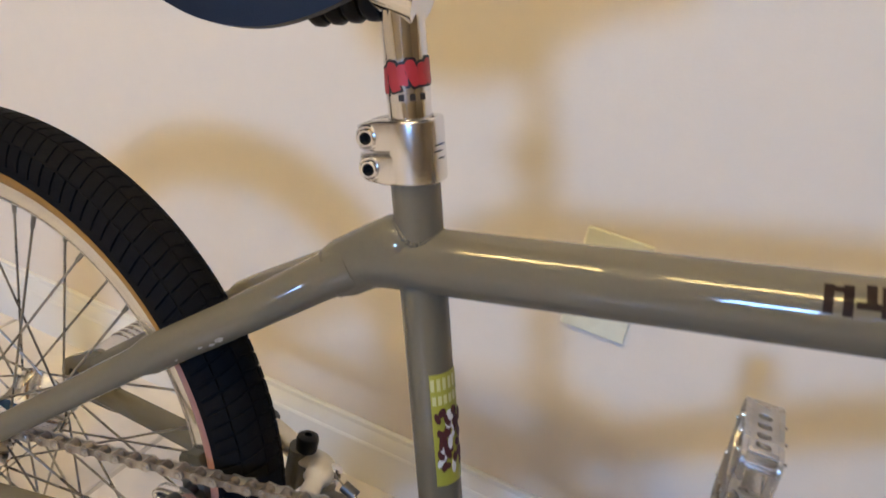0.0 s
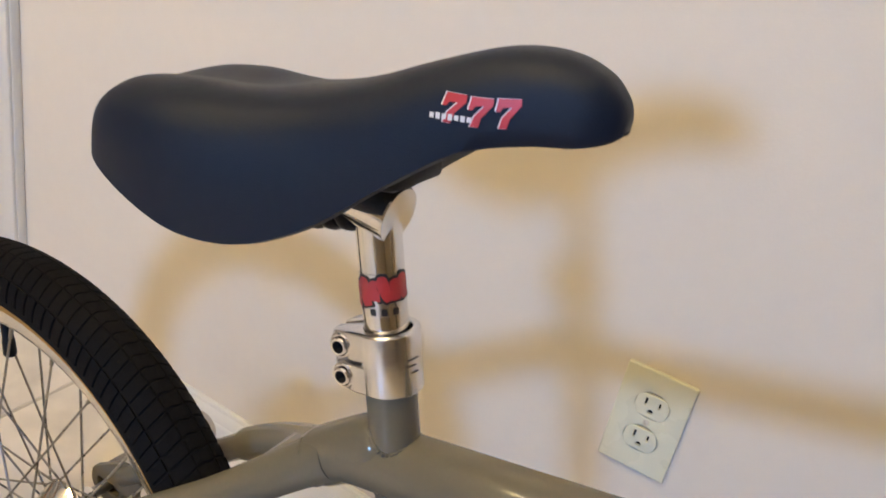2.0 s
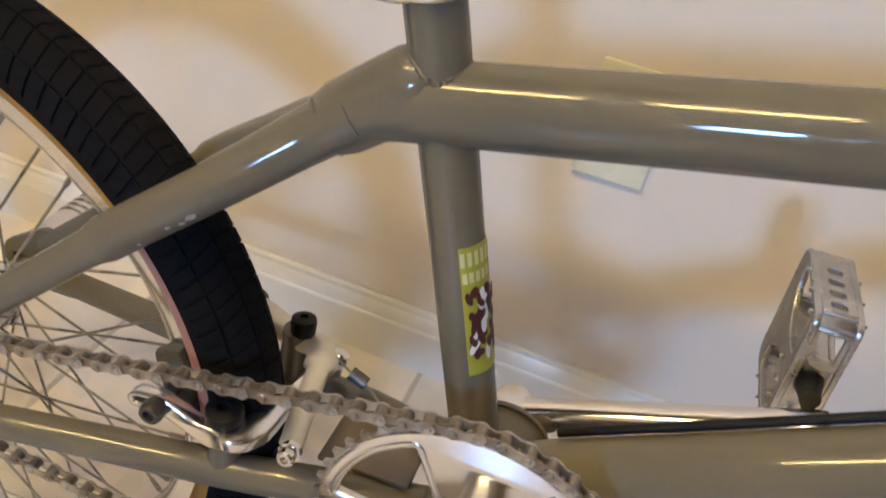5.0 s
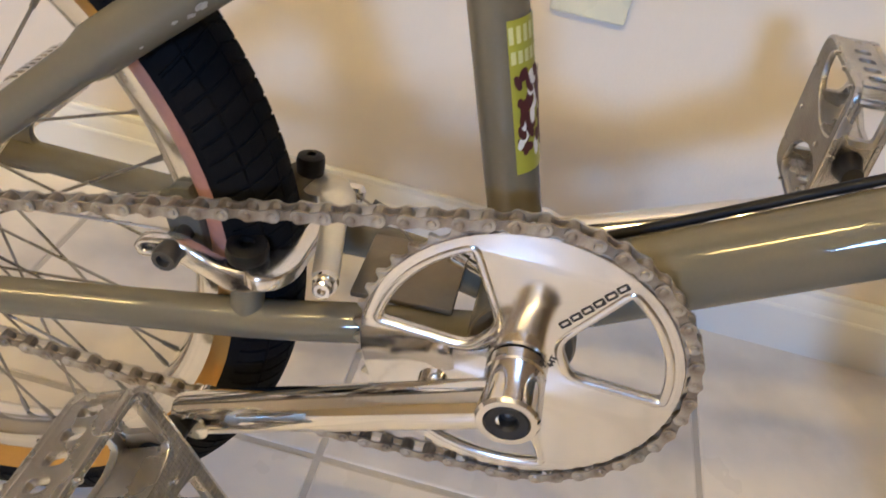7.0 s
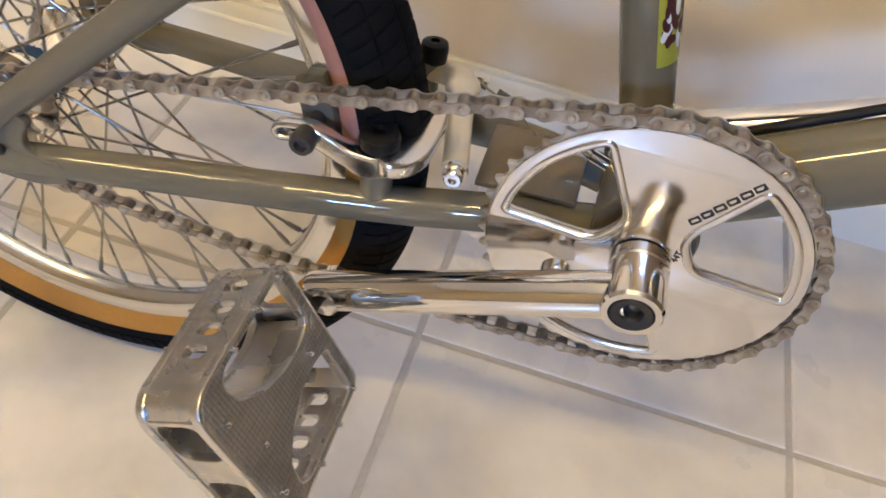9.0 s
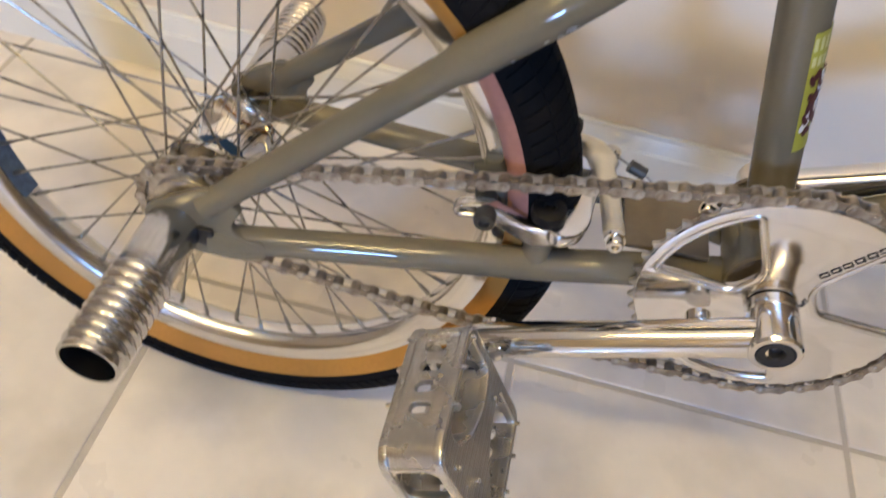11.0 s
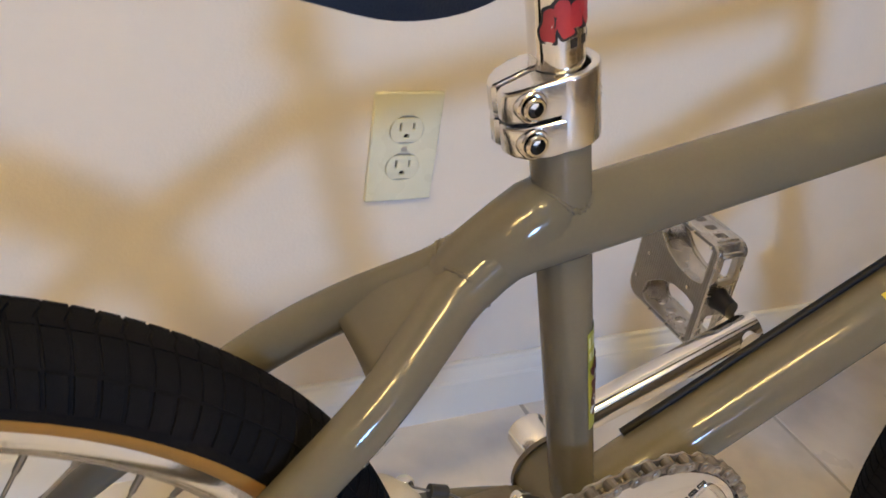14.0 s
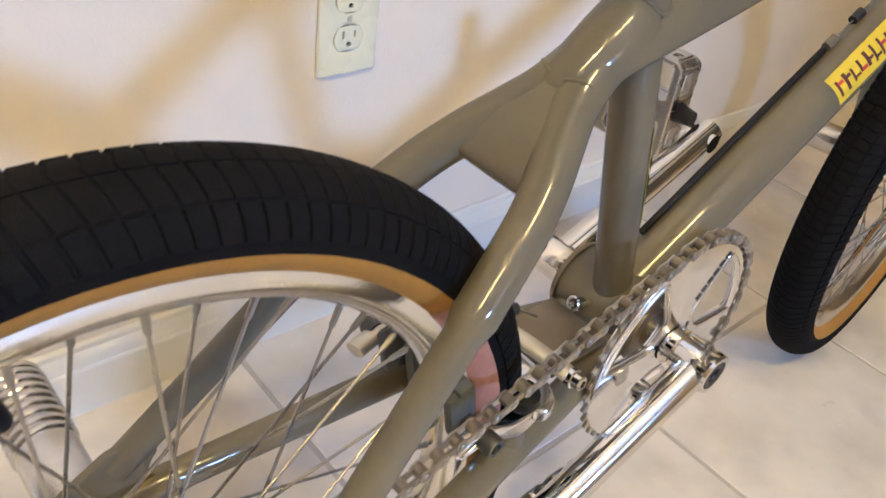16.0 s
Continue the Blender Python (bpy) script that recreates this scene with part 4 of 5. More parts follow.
def link_plate(y, waist):
    """One figure-of-eight side plate, a pitch long, in the x, z plane at y."""
    o = []
    for cx, a0 in ((0, 90), (PITCH, -90)):
        for k in range(7):
            a = radians(a0 + 30 * k)
            o.append((cx + 0.0039 * math.cos(a), 0.0039 * math.sin(a)))
        o.append((PITCH / 2, -waist if cx == 0 else waist))
    n = len(o)
    V = [(x, y + t, z) for t in (-0.0006, 0.0006) for x, z in o]
    return V, [tuple(range(n)), tuple(range(2 * n - 1, n - 1, -1))] + [(i, (i + 1) % n, n + (i + 1) % n, n + i) for i in range(n)]


CHAIN_AT = chain_path()
outer_me = make("chain_link", *join(link_plate(-0.0041, 0.0025), link_plate(0.0041, 0.0025), *[lathe([(-0.0053, 0.0), (-0.0055, 0.0012), (-0.0055, 0.0018), (-0.0050, 0.0023), (0.0050, 0.0023), (0.0055, 0.0018), (0.0055, 0.0)], (x, 0, 0), (0, 1, 0), 10) for x in (0, PITCH)]), CHAIN, True, 30)
inner_me = make("chain_link", *join(link_plate(-0.0028, 0.0024), link_plate(0.0028, 0.0024), *[lathe([(-0.0026, 0.0022), (-0.0026, 0.0038), (0.0026, 0.0038), (0.0026, 0.0022)], (x, 0, 0), (0, 1, 0), 12, True) for x in (0, PITCH)]), CHAIN_DARK, True, 30)
chain = None
for i, p in enumerate(CHAIN_AT):
    q = CHAIN_AT[(i + 1) % len(CHAIN_AT)]
    back = max(0.0, min(1.0, (RINGC.x - p.x) / (RINGC.x - COGC.x)))
    m = Matrix.Translation((p.x, CY + (COGC.y - CY) * back, p.y)) @ Matrix.Rotation(math.atan2(CY - COGC.y, RINGC.x - COGC.x) if 0 < back < 1 else 0.0, 4, "Z") @ Matrix.Rotation(-math.atan2(q.y - p.y, q.x - p.x), 4, "Y")
    if chain is None:
        chain = part("chain", outer_me, bike, "oily dark steel roller chain", m)
    else:
        part("chain_link", inner_me if i % 2 else outer_me, chain, m=m)

# ---- cranks ----
CA = radians(24.4)
CDIR = Vector((-math.cos(CA), 0, -math.sin(CA)))
CR_Y, CL_Y = -0.4520, -0.3140
spindle = part("bottom_bracket", make("bottom_bracket", *lathe([(-0.078, 0.0095), (0.075, 0.0095), (0.075, 0.0)], BB, (0, 1, 0), 24), CHROME), bike, "chrome crank spindle with bearing cups")
for s in (-1, 1):
    part("bearing_cup", make("bearing_cup", *lathe([(0.034, 0.010), (0.0372, 0.010), (0.0385, 0.0300 if s > 0 else 0.0275), (0.0372, 0.0310 if s > 0 else 0.0285), (0.034, 0.0310 if s > 0 else 0.0285)], BB, (0, s, 0), 40, True), BRONZE), spindle, "dull bronze bearing cup")
part("spacer", make("spacer", *lathe([(0.0375, 0.0100), (0.0375, 0.0150), (0.0465, 0.0150), (0.0465, 0.0100)], BB, (0, -1, 0), 32, True), CHROME), spindle)


def crank(side, y, d):
    """A tubular crank arm: spindle boss, tapered arm, pedal eye, pinch screw."""
    end = BB + d * 0.177
    end = Vector((end.x, y, end.z))
    o = Vector((BB.x, y, BB.z))
    tip = o + d * 0.1895
    arm = tube([o + d * 0.004, o + d * 0.03, o + d * 0.10, tip - d * 0.004, tip], [0.0128, 0.0126, 0.0124, 0.0122, 0.0116], 36, False)
    inner = tube([tip, tip - d * 0.014], [0.0100, 0.0100], 36, True)
    lip = tube([tip, tip + d * 0.0001], [0.0116, 0.0100], 36, False)
    boss = lathe([(-0.0245, 0.0100), (-0.0245, 0.0150), (-0.0230, 0.0160), (-0.0165, 0.0160), (-0.0155, 0.0152), (-0.0140, 0.0160), (0.0120, 0.0162), (0.0140, 0.0150), (0.0140, 0.0118), (0.0080, 0.0112), (0.0080, 0.0)], o, (0, side, 0), 40)
    eye = lathe([(-0.0125, 0.0), (-0.0125, 0.0085), (0.0125, 0.0085), (0.0125, 0.0)], end, (0, side, 0), 24)
    return arm, inner, lip, boss, eye, o, end


for side, y, d, nm in ((-1, CR_Y, CDIR, "drive"), (1, CL_Y, -CDIR, "far")):
    arm, inner, lip, boss, eye, o, end = crank(side, y, d)
    ck = part("crank_arm", make("crank_arm", *join(arm, lip), CHROME), bike, "chrome tubular crank arm")
    # Bore of the chrome tube, painted black in place of the shade inside.
    part("crank_bore", make("crank_bore", *inner, BLACK_STEEL), ck, "open end of the crank tube, painted black for its shade")
    part("crank_boss", make("crank_boss", *boss, CHROME, True, 30), ck, "chrome spindle boss")
    part("crank_bolt", make("crank_bolt", *lathe([(0.0075, 0.0), (0.0085, 0.0045), (0.0120, 0.0050), (0.0135, 0.0062), (0.0142, 0.0105), (0.0130, 0.0117), (0.0085, 0.0117)], o, (0, side, 0), 32), BLACK_STEEL, True, 30), ck, "black socket-head crank bolt")
    part("pedal_eye", make("pedal_eye", *eye, CHROME), ck)
    ps = o + d * 0.044 + Vector((0, -side * 0.008, 0))
    if nm == "drive":
        part("drive_bolt", make("drive_bolt", *lathe([(0.004, 0.0), (0.004, 0.0070), (0.0095, 0.0070), (0.0100, 0.0085), (0.018, 0.0085), (0.018, 0.0)], Vector((ps.x, y, ps.z)), (0, -side, 0), 24), CHROME, True, 30), ck, "chrome sprocket bolt")


# ---- pedals ----
def bent_strip(points, thick, tall, m):
    """An upright strip of metal that follows points in its x, y plane."""
    V, F, n = [], [], len(points)
    for k, p in enumerate(points):
        d = (points[min(k + 1, n - 1)] - points[max(k - 1, 0)]).normalized()
        e = Vector((-d.y, d.x, 0)) * thick / 2
        V += [m @ (p + e * a + Vector((0, 0, tall / 2 * b))) for a, b in ((1, 1), (-1, 1), (-1, -1), (1, -1))]
    for k in range(n - 1):
        F += [(4 * k + c, 4 * k + (c + 1) % 4, 4 * k + 4 + (c + 1) % 4, 4 * k + 4 + c) for c in range(4)]
    return V, F + [(0, 1, 2, 3), (4 * n - 1, 4 * n - 2, 4 * n - 3, 4 * n - 4)]


def pedal(at, out, u, n, wide=1.0, thick=1.0, long=1.0):
    """A platform pedal. at: where its axle leaves the crank; out: along the axle; u: across it; n: its upper face."""
    m = Matrix((*[(Vector(out)[i], Vector(u)[i], Vector(n)[i], Vector(at)[i]) for i in range(3)], (0, 0, 0, 1))) @ Matrix.Diagonal((long, wide, thick, 1))
    hw, th = 0.0505, 0.0350
    body = [(0.013, -hw + 0.005), (0.021, -hw), (0.102, -hw), (0.1105, -0.0455), (0.113, -0.037), (0.113, 0.037), (0.1105, 0.0455), (0.102, hw), (0.021, hw), (0.013, hw - 0.005)]
    holes = []
    for s in (-1, 1):
        holes.append(rounded([(0.0235, 0.0120 * s), (0.036, 0.0088 * s), (0.054, 0.0092 * s), (0.072, 0.0150 * s), (0.088, 0.0270 * s), (0.090, 0.0400 * s), (0.084, 0.0450 * s), (0.0235, 0.0450 * s)], 0.004))
    # the outline as an upper and a lower frame, held apart by walls with oblong slots
    faces = [plate(rounded(body, 0.006), holes, 0.0050, 0.0009, m @ Matrix.Translation((0, 0, z))) for z in (th / 2 - 0.0025, -th / 2 + 0.0025)]
    top = part("pedal", make("pedal", *faces[0], PEDAL, True, 30), bike, "worn silver alloy platform pedal with knurled faces and pins")
    part("lower_cage", make("lower_cage", *faces[1], PEDAL, True, 30), top)
    skin = [(0.0155, -hw + 0.0075), (0.022, -hw + 0.0022), (0.101, -hw + 0.0022), (0.1085, -0.0440), (0.1108, -0.0362), (0.1108, 0.0362), (0.1085, 0.0440), (0.101, hw - 0.0022), (0.022, hw - 0.0022), (0.0155, hw - 0.0075)]
    for z in (th / 2, -th / 2):
        part("knurled_tread", make("knurled_tread", *plate(rounded(skin, 0.005), [[(mx + (x - mx) * 1.05, my + (y - my) * 1.05) for x, y in h] for h in holes for mx, my in [(sum(q[0] for q in h) / len(h), sum(q[1] for q in h) / len(h))]], 0.0008, 0.0002, m @ Matrix.Translation((0, 0, z))), KNURL, True, 30), top, "grey knurled tread face")
    wh = th - 0.0096
    web = [(0.019, -0.0115), (0.036, -0.0082), (0.054, -0.0086), (0.072, -0.0140), (0.088, -0.0200), (0.088, 0.0200), (0.072, 0.0140), (0.054, 0.0086), (0.036, 0.0082), (0.019, 0.0115)]
    part("centre_web", make("centre_web", *plate(rounded(web, 0.006), [], wh, 0.0004, m), PEDAL, True, 40), top)
    for s in (-1, 1):
        w = 0.076
        slots = [rounded([(-0.0255 + 0.0148 * k - 0.0040, -0.0062), (-0.0255 + 0.0148 * k + 0.0040, -0.0062), (-0.0255 + 0.0148 * k + 0.0040, 0.0062), (-0.0255 + 0.0148 * k - 0.0040, 0.0062)], 0.0038, 4) for k in range(4)]
        part("side_rail", make("side_rail", *plate(rounded([(-w / 2, -wh / 2), (w / 2, -wh / 2), (w / 2, wh / 2), (-w / 2, wh / 2)], 0.001), slots, 0.0048, 0.0004, m @ frame_of((0.0580, (hw - 0.0028) * s, 0), (1, 0, 0), (0, 0, 1))), PEDAL, True, 30), top, "slotted side rail")
        bendr = bend([(0.094, (hw - 0.0028) * s, 0), (0.1040, (hw - 0.0032) * s, 0), (0.1088, 0.0395 * s, 0)], 0.006, 6)
        strip = bent_strip(bendr, 0.0048, wh, m)
        part("corner_rail", make("corner_rail", *strip, PEDAL, True, 30), top)
        part("end_rail", make("end_rail", *block((0.016, 0.0048, wh), (0, 0, 0), 0.0008, m @ Matrix.Translation((0.0195, (hw - 0.0055) * s, 0)) @ Matrix.Rotation(radians(40) * s, 4, "Z")), PEDAL), top)
    outer = plate(rounded([(-0.0405, -th / 2 + 0.002), (0.0405, -th / 2 + 0.002), (0.0405, th / 2 - 0.002), (-0.0405, th / 2 - 0.002)], 0.002), [rounded([(q - 0.0140, -0.0122), (q + 0.0140, -0.0122), (q + 0.0140, 0.0122), (q - 0.0140, 0.0122)], 0.008, 5) for q in (-0.0235, 0.0235)], 0.0060, 0.0008, m @ frame_of((0.1088, 0, 0), (0, 1, 0), (0, 0, 1)))
    part("end_plate", make("end_plate", *outer, PEDAL, True, 30), top, "end plate with two oval holes")
    ww, wz = 0.0115, 0.0090
    inner = plate(rounded([(-hw + 0.006, -wh / 2), (hw - 0.006, -wh / 2), (hw - 0.006, wh / 2), (-hw + 0.006, wh / 2)], 0.001), [rounded([(0.029 * s - ww, -wz), (0.029 * s + ww, -wz), (0.029 * s + ww, wz), (0.029 * s - ww, wz)], 0.003) for s in (-1, 1)], 0.0046, 0.0005, m @ frame_of((0.0158, 0, 0), (0, 1, 0), (0, 0, 1)))
    part("inner_plate", make("inner_plate", *inner, PEDAL, True, 30), top, "inner end plate with two windows")
    part("pedal_axle", make("pedal_axle", *moved(lathe([(-0.004, 0.0), (-0.004, 0.0075), (0.008, 0.0088), (0.013, 0.0105), (0.020, 0.0105), (0.020, 0.0)], (0, 0, 0), (1, 0, 0), 20), m), BLACK_STEEL), top, "black pedal axle")
    pin = make("pin", *lathe([(0.0, 0.0018), (0.0026, 0.0017), (0.0032, 0.0011), (0.0033, 0.0)], (0, 0, 0), (0, 0, 1), 10), CHROME)
    for x, y in ((0.024, 0.0460), (0.048, 0.0478), (0.074, 0.0478), (0.103, 0.0285), (0.103, -0.0285), (0.074, -0.0478), (0.048, -0.0478), (0.024, -0.0460), (0.036, 0.0), (0.094, 0.0)):
        for s in (1, -1):
            part("pin", pin, top, m=m @ Matrix.Translation((x, y, (th / 2) * s)) @ (Matrix.Identity(4) if s > 0 else Matrix.Rotation(math.pi, 4, "X")))
    return top


R_EYE = BB + CDIR * 0.177
L_EYE = BB - CDIR * 0.177
pedal((R_EYE.x - 0.0115, CR_Y - 0.0135, R_EYE.z - 0.0045), (0, -1, 0), (0.485, 0, -0.875), (0.875, 0, 0.485), 1.02, 1.12)
pedal((L_EYE.x - 0.0020, CL_Y + 0.0160, L_EYE.z + 0.0120), (0, 1, 0), (0.048, 0, -0.999), (-0.999, 0, -0.048), 0.94, 0.78, 0.87)

# ---- the rear brake ----
BZ = 0.2985
brake = part("rear_brake", make("rear_brake", *tube([(-0.130, YB - 0.0440, 0.262), (-0.130, YB - 0.0430, BZ - 0.008)], [0.0100, 0.0085], 24), PAINT), bike, "silver U-shaped rear brake on the chain stays")
part("brake_post", make("brake_post", *tube([(-0.130, YB + 0.0440, 0.262), (-0.130, YB + 0.0430, BZ + 0.004)], [0.0105, 0.0090], 24), PAINT), brake)
arm_plate = rounded([(-0.1905, 0.2965), (-0.1850, 0.3035), (-0.1670, 0.3075), (-0.1560, 0.3035), (-0.1430, 0.2975), (-0.1290, 0.2985), (-0.1200, 0.3015), (-0.1130, 0.3020), (-0.1150, 0.2930), (-0.1220, 0.2865), (-0.1290, 0.2825), (-0.1380, 0.2815), (-0.1490, 0.2865), (-0.1690, 0.2945), (-0.1860, 0.2905)], 0.006, 4)
far_arm = bend([(-0.1885, 2 * YB + 0.4205, BZ), (-0.166, 2 * YB + 0.4255, BZ + 0.002), (-0.131, 2 * YB + 0.4190, BZ - 0.006), (-0.108, 2 * YB + 0.4150, BZ - 0.002), (-0.1010, -0.352, BZ + 0.008), (-0.0945, -0.3850, BZ + 0.009), (-0.0875, -0.4180, BZ + 0.004)], 0.012, 5)
k = len(far_arm)
part("brake_arm", make("brake_arm", *tube(far_arm, [0.0104 if 2 < i < k * 0.72 else 0.0072 for i in range(k)], 20, True, 0.62, (0, 0, 1)), CREAMALLOY), brake, "polished alloy brake arm")
blade = rounded([(-0.1300, -0.4270), (-0.1220, -0.4345), (-0.1095, -0.4290), (-0.1025, -0.4150), (-0.1015, -0.3950), (-0.0985, -0.3700), (-0.0885, -0.3420), (-0.0960, -0.3350), (-0.1040, -0.3420), (-0.1090, -0.3700), (-0.1120, -0.3880), (-0.1170, -0.4030), (-0.1250, -0.4150)], 0.006, 4)
part("arm_blade", make("arm_blade", *plate(blade, [], 0.0105, 0.0026, Matrix.Translation((0, 0, 0.2975))), ALLOY, True, 30), brake, "broad curved blade of the brake arm")
part("arm_plate", make("arm_plate", *plate(arm_plate, [rounded([(-0.1845, 0.2952), (-0.1730, 0.2980), (-0.1730, 0.3028), (-0.1845, 0.3000)], 0.002, 3)], 0.0095, 0.0022, frame_of((0, -0.4222, 0), (1, 0, 0), (0, 0, 1))), ALLOY, True, 30), brake, "forged alloy arm with a slotted end")
for s in (-1, 1):
    y = YB + 0.0440 * s
    g, low = (0.76, -0.006) if s > 0 else (1.0, 0.0012)
    part("spring_cap", make("spring_cap", *lathe([(a * g, r * g) for a, r in ((low, 0.0), (low, 0.0108), (0.005, 0.0116), (0.0095, 0.0106), (0.0110, 0.0070), (0.0110, 0.0040), (0.008, 0.0036), (0.008, 0.0))], (-0.130 + (0.004 if s > 0 else 0.0), y, BZ - 0.001 + (0.008 if s > 0 else 0.0035)), (-0.05, 0.10 * s, 1), 28), PLASTIC, True, 30), brake, "black spring cap with a socket screw")
    yb = YB + 0.0405 * s
    part("pad_bolt", make("pad_bolt", *join(lathe([(-0.018, 0.0), (-0.018, 0.0048), (0.006, 0.0048), (0.006, 0.0)], (-0.168, yb, BZ + 0.002), (0, s, 0), 16), lathe([(0.012, 0.0), (0.012, 0.0068), (0.020, 0.0072), (0.0225, 0.0062), (0.0225, 0.0038), (0.019, 0.0034), (0.019, 0.0)], (-0.168, yb, BZ + 0.002), (0, s, 0), 20)), BOLT, True, 30), brake, "dark pad bolt")
    tang = math.atan2(BZ - AXLE.z, -0.168 - AXLE.x) + math.pi / 2
    part("brake_pad", make("brake_pad", *block((0.052, 0.0100, 0.0125), (-0.166, AXLE.y + 0.004 + 0.0220 * s, BZ + 0.004), 0.003, Matrix.Rotation(-tang, 4, "Y")), GREYRUBBER), brake, "grey rubber brake pad at the rim")
    part("pad_holder", make("pad_holder", *block((0.036, 0.0090, 0.021), (-0.170, YB + 0.0320 * s, BZ + 0.008), 0.004, Matrix.Rotation(-tang, 4, "Y")), GREYRUBBER), brake)
part("anchor_bolt", make("anchor_bolt", *join(lathe([(-0.012, 0.0), (-0.012, 0.0042), (0.0, 0.0042), (0.0, 0.0068), (0.004, 0.0068), (0.0044, 0.0052), (0.0095, 0.0052), (0.0105, 0.0042), (0.0105, 0.0024), (0.0080, 0.0022), (0.0080, 0.0)], (-0.0865, -0.4190, BZ + 0.002), (0.05, -1, 0.15), 20)), CHROME, True, 30), brake, "chrome anchor bolt")
part("anchor_bolt", make("anchor_bolt", *join(lathe([(-0.010, 0.0), (-0.010, 0.0040), (0.000, 0.0040), (0.000, 0.0055), (0.003, 0.0066), (0.0065, 0.0064), (0.0085, 0.0046), (0.0090, 0.0)], (-0.0945, -0.3410, BZ + 0.000), (0, 0.25, 1), 20)), CHROME, True, 30), brake, "chrome cable anchor bolt")
part("straddle_cable", make("straddle_cable", *tube(bend([(-0.0955, -0.344, BZ + 0.008), (-0.0815, -0.3505, 0.3040), (-0.0700, -0.3515, 0.3005), (-0.052, -0.358, 0.290)], 0.02, 5), 0.0008, 8), SPOKE), brake, "thin steel cable end")
part("cable_crimp", make("cable_crimp", *tube([(-0.0815, -0.3505, 0.3040), (-0.0700, -0.3515, 0.3005)], 0.0046, 14), BOLT), brake, "grey cable end crimp")
part("cable_guide", make("cable_guide", *join(lathe([(-0.006, 0.0), (-0.006, 0.0040), (0.008, 0.0040), (0.009, 0.0058), (0.017, 0.0058), (0.0185, 0.0048), (0.0185, 0.0026), (0.015, 0.0024), (0.015, 0.0)], (-0.0120, -0.3690, 0.2940), (-0.95, 0, 0.35), 18)), CHROME, True, 30), brake, "small chrome cable guide behind the bottom bracket")


# ---- seat clamp, post and saddle ----
CL = on_seat_tube(0.5556)
BACK = Vector((-0.959, 0, -0.283))
CLAMP_M = frame_of(CL + SEAT_DIR * 0.0184 - BACK * 0.0012, BACK, (0, 1, 0))


def clamp_section():
    """The clamp seen along the seat tube: a ring that runs out into a split rounded lobe."""
    pts = [(0.0127, 0.0011), (0.0296, 0.0011), (0.0314, 0.0028), (0.0316, 0.0064), (0.0294, 0.0104), (0.0246, 0.0136), (0.0140, 0.0160)]
    pts += [(0.0173 * math.cos(radians(a)), 0.0173 * math.sin(radians(a))) for a in range(66, 295, 8)]
    pts += [(x, -y) for x, y in reversed(pts[:7])]
    return pts + [(0.01275 * math.cos(radians(a)), 0.01275 * math.sin(radians(a))) for a in range(-7, -354, -10)]


def clamp_half(side):
    """One of the two rings: its lobe falls away towards the outer edge. side: 1 upper, -1 lower."""
    V, F = plate(clamp_section(), [], 0.0170, 0.0016)
    out = []
    for x, y, z in V:
        f = max(0.0, (x - 0.013) / 0.0186)
        fall = 0.0036 * f * f if z * side > 0 else 0.0
        out.append((x, y, z - side * fall))
    return out, F


clamp = part("seat_clamp", make("seat_clamp", *clamp_half(-1), ALLOY, True, 30), bike, "polished alloy double seat clamp with two bolts", CLAMP_M @ Matrix.Translation((0, 0, -0.0094)))
part("upper_clamp", make("upper_clamp", *clamp_half(1), ALLOY, True, 30), clamp, m=CLAMP_M @ Matrix.Translation((0, 0, 0.0094)))
part("clamp_web", make("clamp_web", *plate([(0.01738 * math.cos(radians(a)), 0.01738 * math.sin(radians(a))) for a in range(62, 299, 4)] + [(0.01275 * math.cos(radians(a)), 0.01275 * math.sin(radians(a))) for a in range(298, 61, -4)], [], 0.0338, 0.0004, CLAMP_M), ALLOY, True, 30), clamp)
for dz in (-0.0097, 0.0097):
    hp = CLAMP_M @ Vector((0.0212, -0.0150, dz * 0.90))
    part("clamp_bolt", make("clamp_bolt", *lathe([(-0.004, 0.0072), (0.0003, 0.0072), (0.0009, 0.0066), (0.0009, 0.0060), (-0.0006, 0.0058), (-0.0006, 0.0053), (0.0022, 0.0052), (0.0028, 0.0046), (0.0028, 0.0036), (-0.0015, 0.0034), (-0.0015, 0.0)], hp, (0, -1, 0), 28), CHROME, True, 30), clamp, "chrome socket-head clamp bolt")
    # The socket's shade is painted: near-black inside a chrome bolt.
    part("bolt_socket", make("bolt_socket", *lathe([(-0.0012, 0.0), (-0.0012, 0.0033), (0.0026, 0.0034), (0.0027, 0.0036)], hp, (0, -1, 0), 6), RECESS_SHADE), clamp, "hexagon socket painted near-black for its shade")
part("clamp_mark", make("clamp_mark", *join(*[wrapped(moved(sheet(0.0006, w, 1, 6), pose(0.0184 + x, 0.0085 + y, 0)), CL - BACK * 0.0012, CL - BACK * 0.0012 + SEAT_DIR, 0.0176, 48) for w, x, y in ((0.0085, 0.0030, 0.001), (0.0070, -0.0005, -0.001), (0.0050, -0.0045, 0.0015))]), BLACKPRINT), clamp, "small dark engraved mark")

POST_A, POST_B = CL + SEAT_DIR * 0.030, on_seat_tube(0.6520)
post = part("seat_post", make("seat_post", *tube([POST_A, POST_B], 0.0121, 40), CHROME), bike, "chrome seat post with red and white decal")
HX = Vector((0.99, 0, -0.08)).normalized()
HC = Vector((-0.0790, YB, 0.6530))
part("post_head", make("post_head", *lathe([(-0.0290, 0.0), (-0.0290, 0.0136), (-0.0278, 0.0149), (-0.0012, 0.0154), (-0.0003, 0.0149), (0.0, 0.0)], HC, HX, 48), CHROME, True, 30), post, "chrome cross tube with flat end")
DEC = on_seat_tube(0.5990)
